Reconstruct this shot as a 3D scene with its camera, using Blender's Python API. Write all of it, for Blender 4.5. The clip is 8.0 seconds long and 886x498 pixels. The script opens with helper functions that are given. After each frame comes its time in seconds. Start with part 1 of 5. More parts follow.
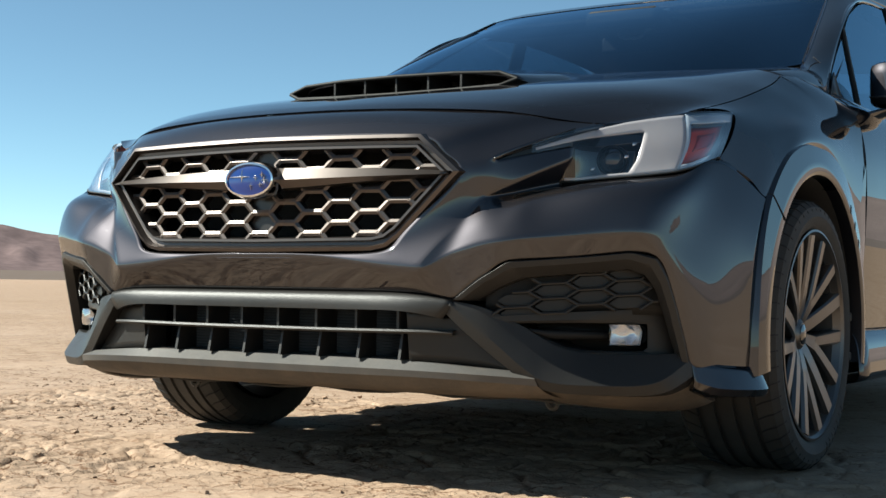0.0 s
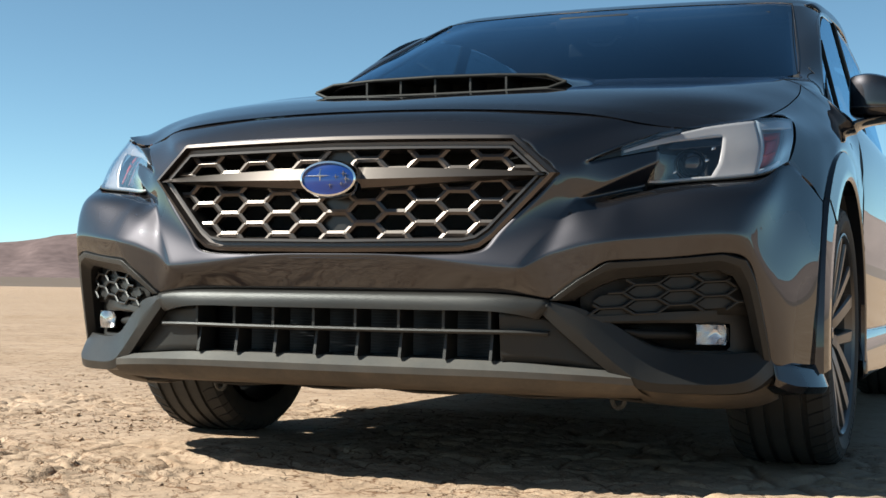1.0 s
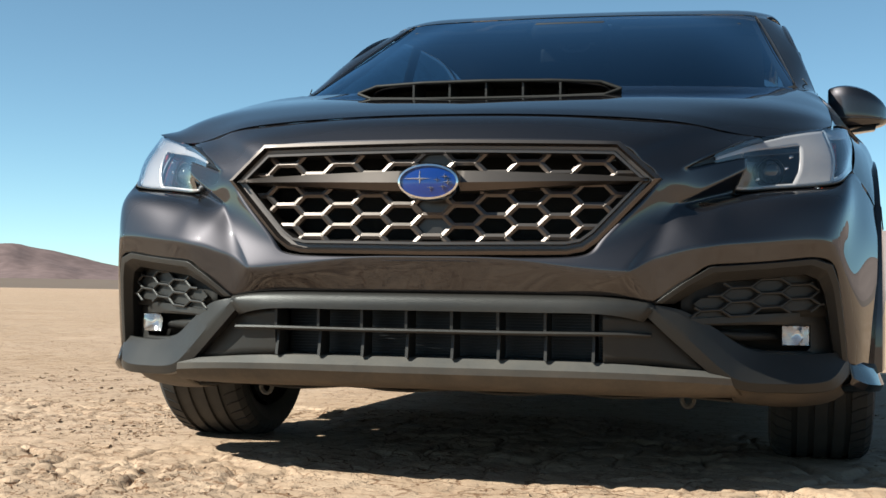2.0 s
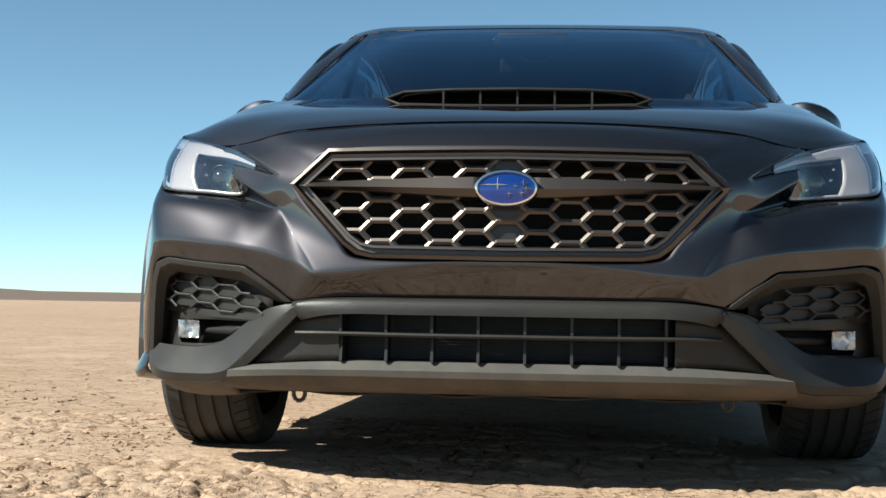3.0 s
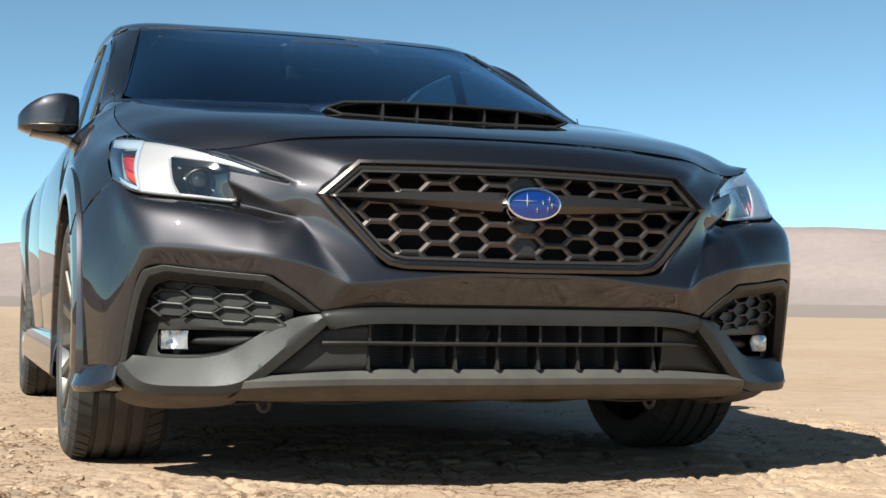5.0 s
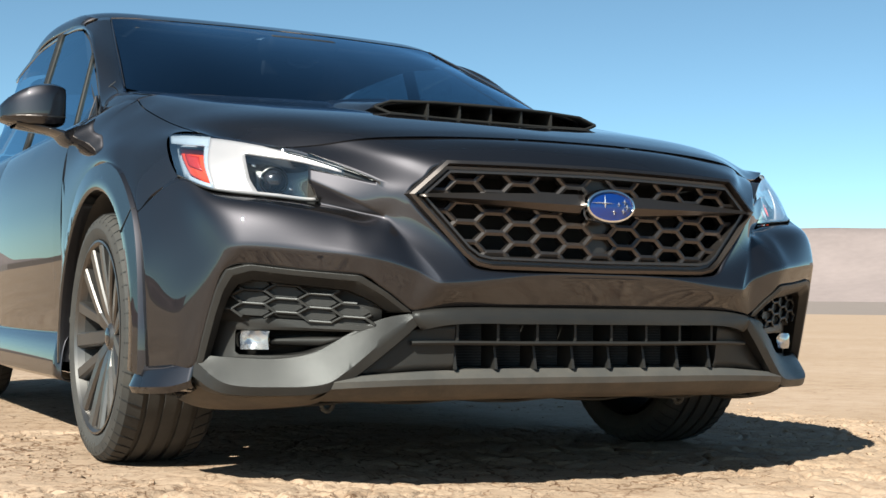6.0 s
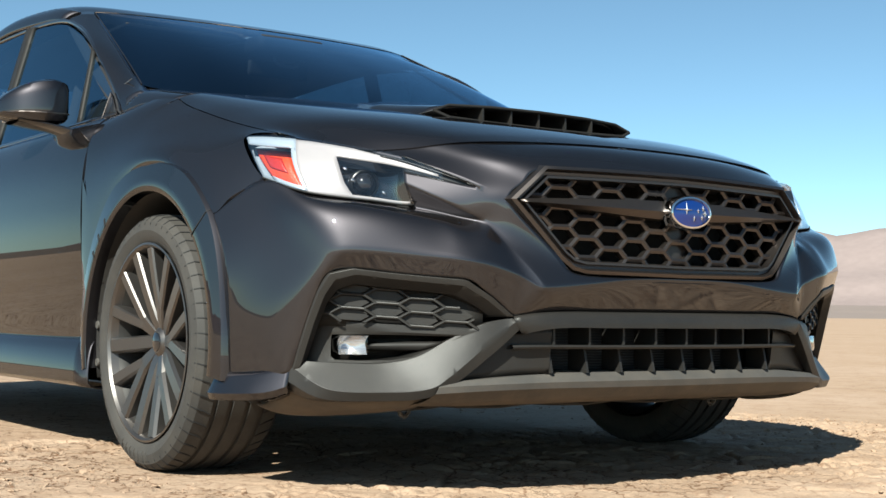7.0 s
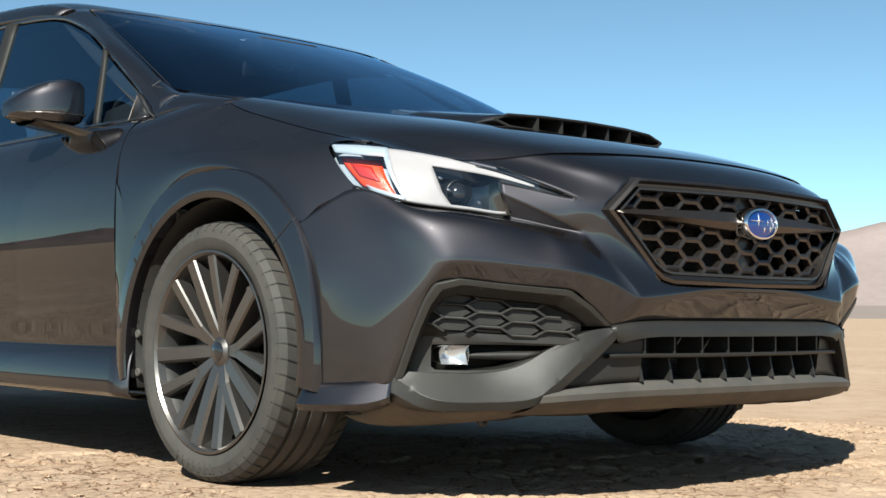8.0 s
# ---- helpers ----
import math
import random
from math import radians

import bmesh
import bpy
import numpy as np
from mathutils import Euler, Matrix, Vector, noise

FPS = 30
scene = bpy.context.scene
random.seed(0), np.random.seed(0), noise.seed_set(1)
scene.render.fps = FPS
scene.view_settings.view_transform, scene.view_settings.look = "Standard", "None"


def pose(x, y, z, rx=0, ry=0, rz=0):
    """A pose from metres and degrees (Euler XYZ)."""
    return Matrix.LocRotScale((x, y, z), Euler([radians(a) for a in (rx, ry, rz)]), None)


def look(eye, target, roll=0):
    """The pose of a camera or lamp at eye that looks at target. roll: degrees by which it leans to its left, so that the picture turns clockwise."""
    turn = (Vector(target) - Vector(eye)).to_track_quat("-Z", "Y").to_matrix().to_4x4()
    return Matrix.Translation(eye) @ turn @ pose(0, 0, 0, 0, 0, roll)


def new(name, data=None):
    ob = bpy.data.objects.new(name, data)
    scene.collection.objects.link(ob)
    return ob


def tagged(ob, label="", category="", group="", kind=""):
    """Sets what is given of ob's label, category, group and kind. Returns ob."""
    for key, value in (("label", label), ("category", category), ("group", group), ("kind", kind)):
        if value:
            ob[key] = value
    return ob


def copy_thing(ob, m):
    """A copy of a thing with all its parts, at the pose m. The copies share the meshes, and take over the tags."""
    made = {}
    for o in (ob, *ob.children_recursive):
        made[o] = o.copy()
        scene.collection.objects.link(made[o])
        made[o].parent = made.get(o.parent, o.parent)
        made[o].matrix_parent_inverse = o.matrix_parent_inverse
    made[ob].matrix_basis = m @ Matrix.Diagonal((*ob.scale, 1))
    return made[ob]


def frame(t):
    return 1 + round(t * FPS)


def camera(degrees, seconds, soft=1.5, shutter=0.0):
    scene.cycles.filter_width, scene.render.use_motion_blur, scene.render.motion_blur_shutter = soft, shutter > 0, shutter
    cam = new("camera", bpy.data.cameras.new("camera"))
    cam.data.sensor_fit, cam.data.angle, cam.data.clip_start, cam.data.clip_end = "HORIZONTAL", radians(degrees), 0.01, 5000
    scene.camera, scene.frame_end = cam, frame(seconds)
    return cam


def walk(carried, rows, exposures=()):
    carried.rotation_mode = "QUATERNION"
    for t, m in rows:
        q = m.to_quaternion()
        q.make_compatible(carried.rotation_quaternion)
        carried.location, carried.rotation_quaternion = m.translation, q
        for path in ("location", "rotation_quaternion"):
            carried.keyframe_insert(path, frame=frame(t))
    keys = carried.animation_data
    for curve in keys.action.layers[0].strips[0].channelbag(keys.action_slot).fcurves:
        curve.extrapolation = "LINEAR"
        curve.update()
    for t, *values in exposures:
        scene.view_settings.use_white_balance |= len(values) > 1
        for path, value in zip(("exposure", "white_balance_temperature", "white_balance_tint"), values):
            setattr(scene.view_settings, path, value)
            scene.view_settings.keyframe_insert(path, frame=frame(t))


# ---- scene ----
cam = camera(35.53, 8.0)
PATH = [
    (0, (1.820, -2.220, 0.416), (0.783, -0.510, 0.469), 0.87),
    (0.5, (1.576, -2.355, 0.397), (0.663, -0.576, 0.460), 0.89),
    (1, (1.293, -2.485, 0.401), (0.524, -0.640, 0.464), 0.87),
    (1.5, (0.987, -2.607, 0.396), (0.368, -0.706, 0.460), 0.80),
    (2, (0.698, -2.700, 0.401), (0.221, -0.758, 0.466), 0.88),
    (2.2, (0.560, -2.733, 0.389), (0.154, -0.777, 0.462), 1.06),
    (3.3, (-0.064, -2.805, 0.384), (-0.124, -0.807, 0.464), 0.79),
    (3.5, (-0.211, -2.807, 0.392), (-0.170, -0.809, 0.467), 0.72),
    (4, (-0.509, -2.801, 0.388), (-0.228, -0.823, 0.468), 0.75),
    (4.5, (-0.841, -2.764, 0.400), (-0.331, -0.831, 0.481), 0.74),
    (4.7, (-0.977, -2.757, 0.392), (-0.402, -0.843, 0.479), 0.80),
    (5.8, (-1.607, -2.607, 0.395), (-0.751, -0.801, 0.481), 0.65),
    (6, (-1.726, -2.533, 0.396), (-0.810, -0.758, 0.483), 0.74),
    (6.5, (-1.988, -2.391, 0.393), (-0.958, -0.679, 0.481), 0.65),
    (7, (-2.258, -2.218, 0.394), (-1.105, -0.587, 0.487), 0.68),
    (7.5, (-2.505, -2.040, 0.397), (-1.244, -0.491, 0.494), 0.62),
    (8, (-2.722, -1.858, 0.411), (-1.370, -0.388, 0.505), 0.58),
]
walk(cam, [(t, look(eye, target, roll)) for t, eye, target, roll in PATH], exposures=[(0.0, 1.27, 6400, 1), (8.0, 1.27, 6400, 1)])

# ---- light ----
SUN = Vector((-1.03, -0.64, 1.0)).normalized()
world = bpy.data.worlds.new("sky")
scene.world = world
world.use_nodes = True
wn = world.node_tree.nodes
sky = wn.new("ShaderNodeTexSky")
sky.sky_type, sky.sun_disc = "NISHITA", False
sky.sun_elevation = math.asin(SUN.z)
sky.sun_rotation = math.atan2(SUN.x, SUN.y)
sky.altitude, sky.air_density, sky.dust_density, sky.ozone_density = 2500, 0.65, 1.2, 2.0
wn["Background"].inputs["Strength"].default_value = 0.076
tint = wn.new("ShaderNodeMix")
tint.data_type, tint.blend_type = "RGBA", "MULTIPLY"
tint.inputs["Factor"].default_value, tint.inputs["B"].default_value = 1.0, (0.97, 1.04, 0.89, 1)
world.node_tree.links.new(sky.outputs[0], tint.inputs["A"])
world.node_tree.links.new(tint.outputs["Result"], wn["Background"].inputs["Color"])
sun = new("sun", bpy.data.lights.new("sun", "SUN"))
sun.data.energy, sun.data.angle, sun.data.color = 5.0, radians(0.55), (1.0, 0.955, 0.89)
sun.matrix_world = look(SUN * 20, (0, 0, 0))


# ---- materials ----
def material(name, color, rough=0.5, metal=0.0, coat=0.0, spec=0.5, vary=0.0, scale=30.0, bump=0.0, bump_scale=200.0,
             dust=0.0, dust_color=(0.5, 0.38, 0.26), coat_rough=0.03, coat_ior=1.5, edge=1.0):
    """A surface with colour variation at two scales, fine relief and, where wanted, a film of dust with blotchy cover."""
    m = bpy.data.materials.new(name)
    m.use_nodes = True
    n, ln = m.node_tree.nodes, m.node_tree.links
    b = n["Principled BSDF"]
    b.inputs["Roughness"].default_value, b.inputs["Metallic"].default_value = rough, metal
    b.inputs["Coat Weight"].default_value, b.inputs["Coat Roughness"].default_value = coat, coat_rough
    b.inputs["Specular IOR Level"].default_value, b.inputs["Coat IOR"].default_value = spec, coat_ior
    b.inputs["Specular Tint"].default_value = (edge, edge, edge, 1)
    tc = n.new("ShaderNodeTexCoord")
    base = n.new("ShaderNodeRGB")
    base.outputs[0].default_value = (*color, 1)
    out = base.outputs[0]
    if vary:
        na, nb = n.new("ShaderNodeTexNoise"), n.new("ShaderNodeTexNoise")
        na.inputs["Scale"].default_value, nb.inputs["Scale"].default_value = scale, scale * 11
        na.inputs["Detail"].default_value, nb.inputs["Detail"].default_value = 4, 3
        for q in (na, nb):
            ln.new(tc.outputs["Object"], q.inputs["Vector"])
        add = n.new("ShaderNodeMath")
        add.operation = "ADD"
        ln.new(na.outputs["Fac"], add.inputs[0]), ln.new(nb.outputs["Fac"], add.inputs[1])
        r = n.new("ShaderNodeMapRange")
        r.inputs["From Min"].default_value, r.inputs["From Max"].default_value = 0.6, 1.4
        r.inputs["To Min"].default_value, r.inputs["To Max"].default_value = 1 - vary, 1 + vary
        ln.new(add.outputs[0], r.inputs["Value"])
        mul = n.new("ShaderNodeVectorMath")
        mul.operation = "SCALE"
        ln.new(out, mul.inputs[0]), ln.new(r.outputs[0], mul.inputs["Scale"])
        out = mul.outputs[0]
    if dust:
        nd = n.new("ShaderNodeTexNoise")
        nd.inputs["Scale"].default_value, nd.inputs["Detail"].default_value, nd.inputs["Roughness"].default_value = 7, 8, 0.7
        ln.new(tc.outputs["Object"], nd.inputs["Vector"])
        r = n.new("ShaderNodeMapRange")
        r.inputs["From Min"].default_value, r.inputs["From Max"].default_value = 0.4, 0.75
        r.inputs["To Min"].default_value, r.inputs["To Max"].default_value = dust * 0.3, dust
        ln.new(nd.outputs["Fac"], r.inputs["Value"])
        mix = n.new("ShaderNodeMix")
        mix.data_type = "RGBA"
        mix.inputs["B"].default_value = (*dust_color, 1)
        ln.new(r.outputs[0], mix.inputs["Factor"]), ln.new(out, mix.inputs["A"])
        out = mix.outputs["Result"]
    ln.new(out, b.inputs["Base Color"])
    if bump:
        nz = n.new("ShaderNodeTexNoise")
        nz.inputs["Scale"].default_value, nz.inputs["Detail"].default_value = bump_scale, 3
        ln.new(tc.outputs["Object"], nz.inputs["Vector"])
        bu = n.new("ShaderNodeBump")
        bu.inputs["Strength"].default_value, bu.inputs["Distance"].default_value = bump, 0.001
        ln.new(nz.outputs["Fac"], bu.inputs["Height"]), ln.new(bu.outputs[0], b.inputs["Normal"])
    return m


def glass(name, tint, rough=0.0, gloss=0.05, power=4.0, sheen=(1.0, 1.0, 1.0)):
    """Thin tinted glass: clear transmission and a Fresnel gloss."""
    m = bpy.data.materials.new(name)
    m.use_nodes = True
    n, ln = m.node_tree.nodes, m.node_tree.links
    n.remove(n["Principled BSDF"])
    tr, gl, lw, pw, mr, mx = (n.new("ShaderNode" + k) for k in ("BsdfTransparent", "BsdfGlossy", "LayerWeight", "Math", "MapRange", "MixShader"))
    tr.inputs["Color"].default_value = (*tint, 1)
    gl.inputs["Roughness"].default_value, gl.inputs["Color"].default_value = rough, (*sheen, 1)
    lw.inputs["Blend"].default_value = 0.5
    pw.operation, pw.inputs[1].default_value = "POWER", power
    mr.inputs["To Min"].default_value, mr.inputs["To Max"].default_value = gloss, 1.0
    ln.new(lw.outputs["Facing"], pw.inputs[0]), ln.new(pw.outputs[0], mr.inputs["Value"]), ln.new(mr.outputs[0], mx.inputs[0])
    ln.new(tr.outputs[0], mx.inputs[1]), ln.new(gl.outputs[0], mx.inputs[2])
    ln.new(mx.outputs[0], n["Material Output"].inputs["Surface"])
    return m


PAINT = material("graphite_metallic_paint", (0.0348, 0.0321, 0.0358), 0.485, 1.0, 1.0, 0.3, 0.06, 900, 0.0, dust=0.002, coat_rough=0.010, coat_ior=1.60, edge=0.25)
PLASTIC = material("grey_moulded_plastic", (0.0130, 0.0130, 0.0130), 0.43, 0.0, 0.0, 0.32, 0.08, 40, 0.25, 1400, dust=0.022)
LIPGREY = material("dusty_grey_plastic", (0.044, 0.045, 0.045), 0.48, 0.0, 0.0, 0.4, 0.12, 30, 0.25, 900, dust=0.10)
BLACK = material("black_plastic", (0.008, 0.008, 0.008), 0.6, 0.0, 0.0, 0.25, 0.1, 40, 0.15, 900, dust=0.015)
SATINBLACK = material("satin_black_plastic", (0.008, 0.008, 0.009), 0.32, 0.0, 0.0, 0.4, 0.05, 40)
GLOSSBLACK = material("gloss_black_plastic", (0.008, 0.008, 0.009), 0.08, 0.0, 0.6, 0.5, 0.05, 40)
DARKCHROME = material("dark_satin_chrome", (0.110, 0.095, 0.089), 0.42, 1.0, 0.0, 0.5, 0.05, 60)
BLANK = material("grille_blank_satin", (0.045, 0.039, 0.036), 0.32, 0.6, 0.0, 0.5, 0.05, 60)
MESHGREY = material("grille_mesh_satin", (0.100, 0.086, 0.079), 0.41, 0.95, 0.0, 0.5, 0.05, 60)
LAMPCHROME = material("satin_reflector", (0.62, 0.62, 0.63), 0.20, 0.8)
CHROME = material("chrome", (0.75, 0.75, 0.76), 0.08, 1.0)
WHITELAMP = material("white_reflector", (0.37, 0.347, 0.352), 0.22, 0.25, 0.6, 0.5, 0.03, 60)
AMBER = material("amber_reflector", (0.58, 0.045, 0.008), 0.3, 0.0, 1.0, 0.6, 0.15, 160, 0.5, 500)
BLUE = material("blue_enamel", (0.002, 0.022, 0.14), 0.2, 0.0, 0.6, 0.5, 0.05, 60)
RUBBER = material("tyre_rubber", (0.023, 0.023, 0.023), 0.70, 0.0, 0.0, 0.3, 0.15, 20, 0.4, 500, dust=0.10, dust_color=(0.30, 0.25, 0.19))
# barrel near black: the shade behind the spokes is put into its colour
BARREL = material("rim_barrel_shade", (0.010, 0.010, 0.010), 0.55, 0.3, 0.0, 0.4, 0.1, 40, dust=0.02)
RIM = material("gunmetal_alloy", (0.115, 0.109, 0.106), 0.36, 0.9, 0.15, 0.5, 0.05, 80, dust=0.05)
STEEL = material("brake_steel", (0.15, 0.145, 0.14), 0.38, 1.0, 0.0, 0.5, 0.15, 60)
UNDER = material("underbody_dark", (0.035, 0.032, 0.029), 0.7, 0.0, 0.0, 0.4, 0.2, 12, 0.3, 300, dust=0.30, dust_color=(0.30, 0.22, 0.14))
# darker copy of the underbody colour, to deepen the shade below the car
TRAY = material("undertray_shade", (0.018, 0.017, 0.016), 0.75, 0.0, 0.0, 0.3, 0.2, 12, 0.3, 300, dust=0.08, dust_color=(0.30, 0.22, 0.14))
CABIN = material("cabin_trim", (0.014, 0.014, 0.016), 0.65, 0.0, 0.0, 0.4, 0.15, 40, 0.3, 800)
SEAT = material("seat_fabric", (0.02, 0.02, 0.022), 0.85, 0.0, 0.0, 0.3, 0.2, 40, 0.4, 900)
MIRRORGLASS = material("mirror_glass", (0.8, 0.8, 0.82), 0.02, 1.0)
# silver with the blue of the reflected sky put into its colour
LAMPGREY = material("lamp_silver_skyblue", (0.34, 0.40, 0.47), 0.30, 0.3, 0.3)
REDLENS = material("red_reflector_core", (0.32, 0.015, 0.008), 0.3, 0.0, 1.0, 0.6, 0.15, 160, 0.5, 500)
# near black that stands for the shade in gaps, cuts and openings
SEAM = material("gap_shade_black", (0.006, 0.006, 0.006), 0.8)
RADIATOR = material("radiator_fins", (0.014, 0.015, 0.018), 0.45, 0.6, 0.0, 0.5, 0.2, 60)
SCREENGLASS = glass("tinted_screen_glass", (0.12, 0.17, 0.22), gloss=0.09, power=5.0, sheen=(0.55, 0.78, 1.0))
DOORGLASS = glass("tinted_door_glass", (0.32, 0.44, 0.50), gloss=0.15, power=5.0, sheen=(0.55, 0.80, 1.0))
LENS = glass("clear_lamp_lens", (0.97, 0.97, 0.97), gloss=0.06, power=2.0)


# ---- mesh tools ----
def curve(pts, n):
    """n points, evenly spread, on a smooth line through pts."""
    p = np.array(pts, float)
    if len(p) == 2:
        return p[0] + np.linspace(0, 1, n)[:, None] * (p[1] - p[0])
    d = np.r_[0, np.cumsum(np.linalg.norm(np.diff(p, axis=0), axis=1))]
    m = np.empty_like(p)
    m[1:-1] = (p[2:] - p[:-2]) / (d[2:] - d[:-2])[:, None]
    m[0] = 2 * (p[1] - p[0]) / (d[1] - d[0]) - m[1]
    m[-1] = 2 * (p[-1] - p[-2]) / (d[-1] - d[-2]) - m[-2]
    s = np.linspace(0, d[-1], n)
    k = np.clip(np.searchsorted(d, s, "right") - 1, 0, len(p) - 2)
    h = (d[k + 1] - d[k])[:, None]
    u = ((s - d[k])[:, None]) / h
    return (2 * u**3 - 3 * u**2 + 1) * p[k] + (u**3 - 2 * u**2 + u) * h * m[k] + (3 * u**2 - 2 * u**3) * p[k + 1] + (u**3 - u**2) * h * m[k + 1]


def steps(pts, n):
    """n points on a smooth line through pts, as many between each two of them, so that alike lines match point for point."""
    p = np.array(pts, float)
    t = np.linspace(0, len(p) - 1, n)
    m = np.gradient(p, axis=0)
    k = np.minimum(t.astype(int), len(p) - 2)
    u = (t - k)[:, None]
    return (2 * u**3 - 3 * u**2 + 1) * p[k] + (u**3 - 2 * u**2 + u) * m[k] + (3 * u**2 - 2 * u**3) * p[k + 1] + (u**3 - u**2) * m[k + 1]


def along(pts, t):
    """One point of the smooth line that steps() follows; t counts in whole points."""
    p = np.array(pts, float)
    m = np.gradient(p, axis=0)
    k = min(int(t), len(p) - 2)
    u = t - k
    return (2 * u**3 - 3 * u**2 + 1) * p[k] + (u**3 - 2 * u**2 + u) * m[k] + (3 * u**2 - 2 * u**3) * p[k + 1] + (u**3 - u**2) * m[k + 1]


def line(pts, n):
    """n points, evenly spread, on the straight pieces between pts."""
    p = np.array(pts, float)
    d = np.r_[0, np.cumsum(np.linalg.norm(np.diff(p, axis=0), axis=1))]
    s = np.linspace(0, d[-1], n)
    return np.stack([np.interp(s, d, p[:, k]) for k in range(3)], 1)


def grid(bm, g):
    """Faces over a net of points g[row][column]."""
    vs = [[bm.verts.new(p) for p in row] for row in g]
    for a, b in zip(vs, vs[1:]):
        for i in range(len(a) - 1):
            q = [a[i], a[i + 1], b[i + 1], b[i]]
            try:
                bm.faces.new(q)
            except ValueError:
                pass
    return vs


def loft(bm, curves, n=24, m=6, smooth=True, by=curve):
    """A skin through curves that run alike."""
    rows = [by(c, n) for c in curves]
    if len(rows) == 2 or not smooth:
        g = [rows[0]]
        for a, b in zip(rows, rows[1:]):
            g += [a + (b - a) * k / m for k in range(1, m + 1)]
    else:
        cols = [curve([r[i] for r in rows], m * (len(rows) - 1) + 1) for i in range(n)]
        g = np.array(cols).transpose(1, 0, 2)
    return grid(bm, g)


def both(bm):
    """Adds the mirror image across the car's middle."""
    d = bmesh.ops.duplicate(bm, geom=bm.verts[:] + bm.edges[:] + bm.faces[:])["geom"]
    for v in d:
        if isinstance(v, bmesh.types.BMVert):
            v.co.x = -v.co.x
    bmesh.ops.reverse_faces(bm, faces=[f for f in d if isinstance(f, bmesh.types.BMFace)])
    return bm


def flip(bm):
    """The mirror image alone."""
    for v in bm.verts:
        v.co.x = -v.co.x
    bmesh.ops.reverse_faces(bm, faces=bm.faces[:])
    return bm


def part(name, bm, mat, parent=None, label="", thick=0.0, bevel=0.0, angle=32.0, weld=0.0012):
    """Links a bmesh as one mesh object under a thing or a part."""
    bmesh.ops.remove_doubles(bm, verts=bm.verts[:], dist=weld)
    bmesh.ops.recalc_face_normals(bm, faces=bm.faces[:])
    me = bpy.data.meshes.new(name)
    bm.to_mesh(me)
    bm.free()
    me.materials.append(mat)
    me.polygons.foreach_set("use_smooth", [True] * len(me.polygons))
    me.set_sharp_from_angle(angle=radians(angle))
    ob = new(name, me)
    ob.parent = parent
    if thick:
        s = ob.modifiers.new("shell", "SOLIDIFY")
        s.thickness, s.offset = thick, 0.0
    if bevel:
        b = ob.modifiers.new("soft_edge", "BEVEL")
        b.width, b.segments, b.limit_method, b.angle_limit = bevel, 2, "ANGLE", radians(38)
    return tagged(ob, label) if label else ob


def box(bm, x0, x1, y0, y1, z0, z1):
    v = [bm.verts.new((x, y, z)) for x in (x0, x1) for y in (y0, y1) for z in (z0, z1)]
    for f in ((0, 1, 3, 2), (4, 6, 7, 5), (0, 4, 5, 1), (2, 3, 7, 6), (0, 2, 6, 4), (1, 5, 7, 3)):
        bm.faces.new([v[i] for i in f])
    return bm


def rod(bm, a, b, r, sides=8):
    """A closed bar from a to b."""
    a, b = Vector(a), Vector(b)
    d = (b - a).normalized()
    u = d.cross(Vector((0, 1, 0)))
    if u.length < 1e-4:
        u = d.cross(Vector((1, 0, 0)))
    u.normalize()
    w = d.cross(u)
    ring = []
    for c in (a, b):
        ring.append([bm.verts.new(c + u * math.cos(2 * math.pi * (k + .5) / sides) * r + w * math.sin(2 * math.pi * (k + .5) / sides) * r) for k in range(sides)])
    for k in range(sides):
        bm.faces.new((ring[0][k], ring[0][(k + 1) % sides], ring[1][(k + 1) % sides], ring[1][k]))
    bm.faces.new(ring[0][::-1]), bm.faces.new(ring[1])
    return bm


def bar(bm, a, b, r, deep):
    """A mesh bar from a to b: a low ridge in front and flat walls that run back."""
    d = (b - a).normalized()
    u = Vector((d.z, 0, -d.x)).normalized()
    sect = [(-r * .7, deep), (-r, 0), (0, -r * .5), (r, 0), (r * .7, deep)]
    rows = [[c + u * k + Vector((0, y, 0)) for k, y in sect] for c in (a - d * r * .5, b + d * r * .5)]
    grid(bm, rows)
    for q in rows:
        bm.faces.new([bm.verts.new(p) for p in q])


def lathe(bm, profile, steps=64):
    """Turns a profile of (offset along the axis, radius) round the x axis."""
    rows = []
    for k in range(steps + 1):
        a = 2 * math.pi * k / steps
        rows.append([(o, r * math.sin(a), r * math.cos(a)) for o, r in profile])
    return grid(bm, rows)


def inside(x, z, poly):
    c = False
    for (xa, za), (xb, zb) in zip(poly, poly[1:] + poly[:1]):
        if (za > z) != (zb > z) and x < (xb - xa) * (z - za) / (zb - za) + xa:
            c = not c
    return c


SIDES = (1, -1)


# ---- the car ----
car = tagged(new("car"), "dark graphite metallic sedan with hood scoop on cracked dry lakebed", "car")
HUB_Y, HUB_Z, REAR_Y = 0.93, 0.316, 3.60

# lines shared by neighbouring panels, for the half x > 0
HOOD_LINE = [(0, .150, .781), (.25, .166, .778), (.476, .212, .767)]
GRILLE_EDGE = [(0, .043, .716), (.2, .053, .716), (.378, .080, .709), (.415, .085, .676), (.455, .092, .640), (.392, .062, .560), (.340, .047, .506), (.300, .038, .480), (.15, .031, .477), (0, .029, .477)]
RIDGE = [(.492, .124, .590), (.462, .094, .548), (.428, .064, .503), (.389, .037, .447)]
FINGER = [(.492, .124, .590), (.532, .152, .615), (.578, .190, .643), (.625, .238, .671)]
ARM_UNDER = [(.506, .130, .663), (.565, .190, .680), (.624, .243, .694)]
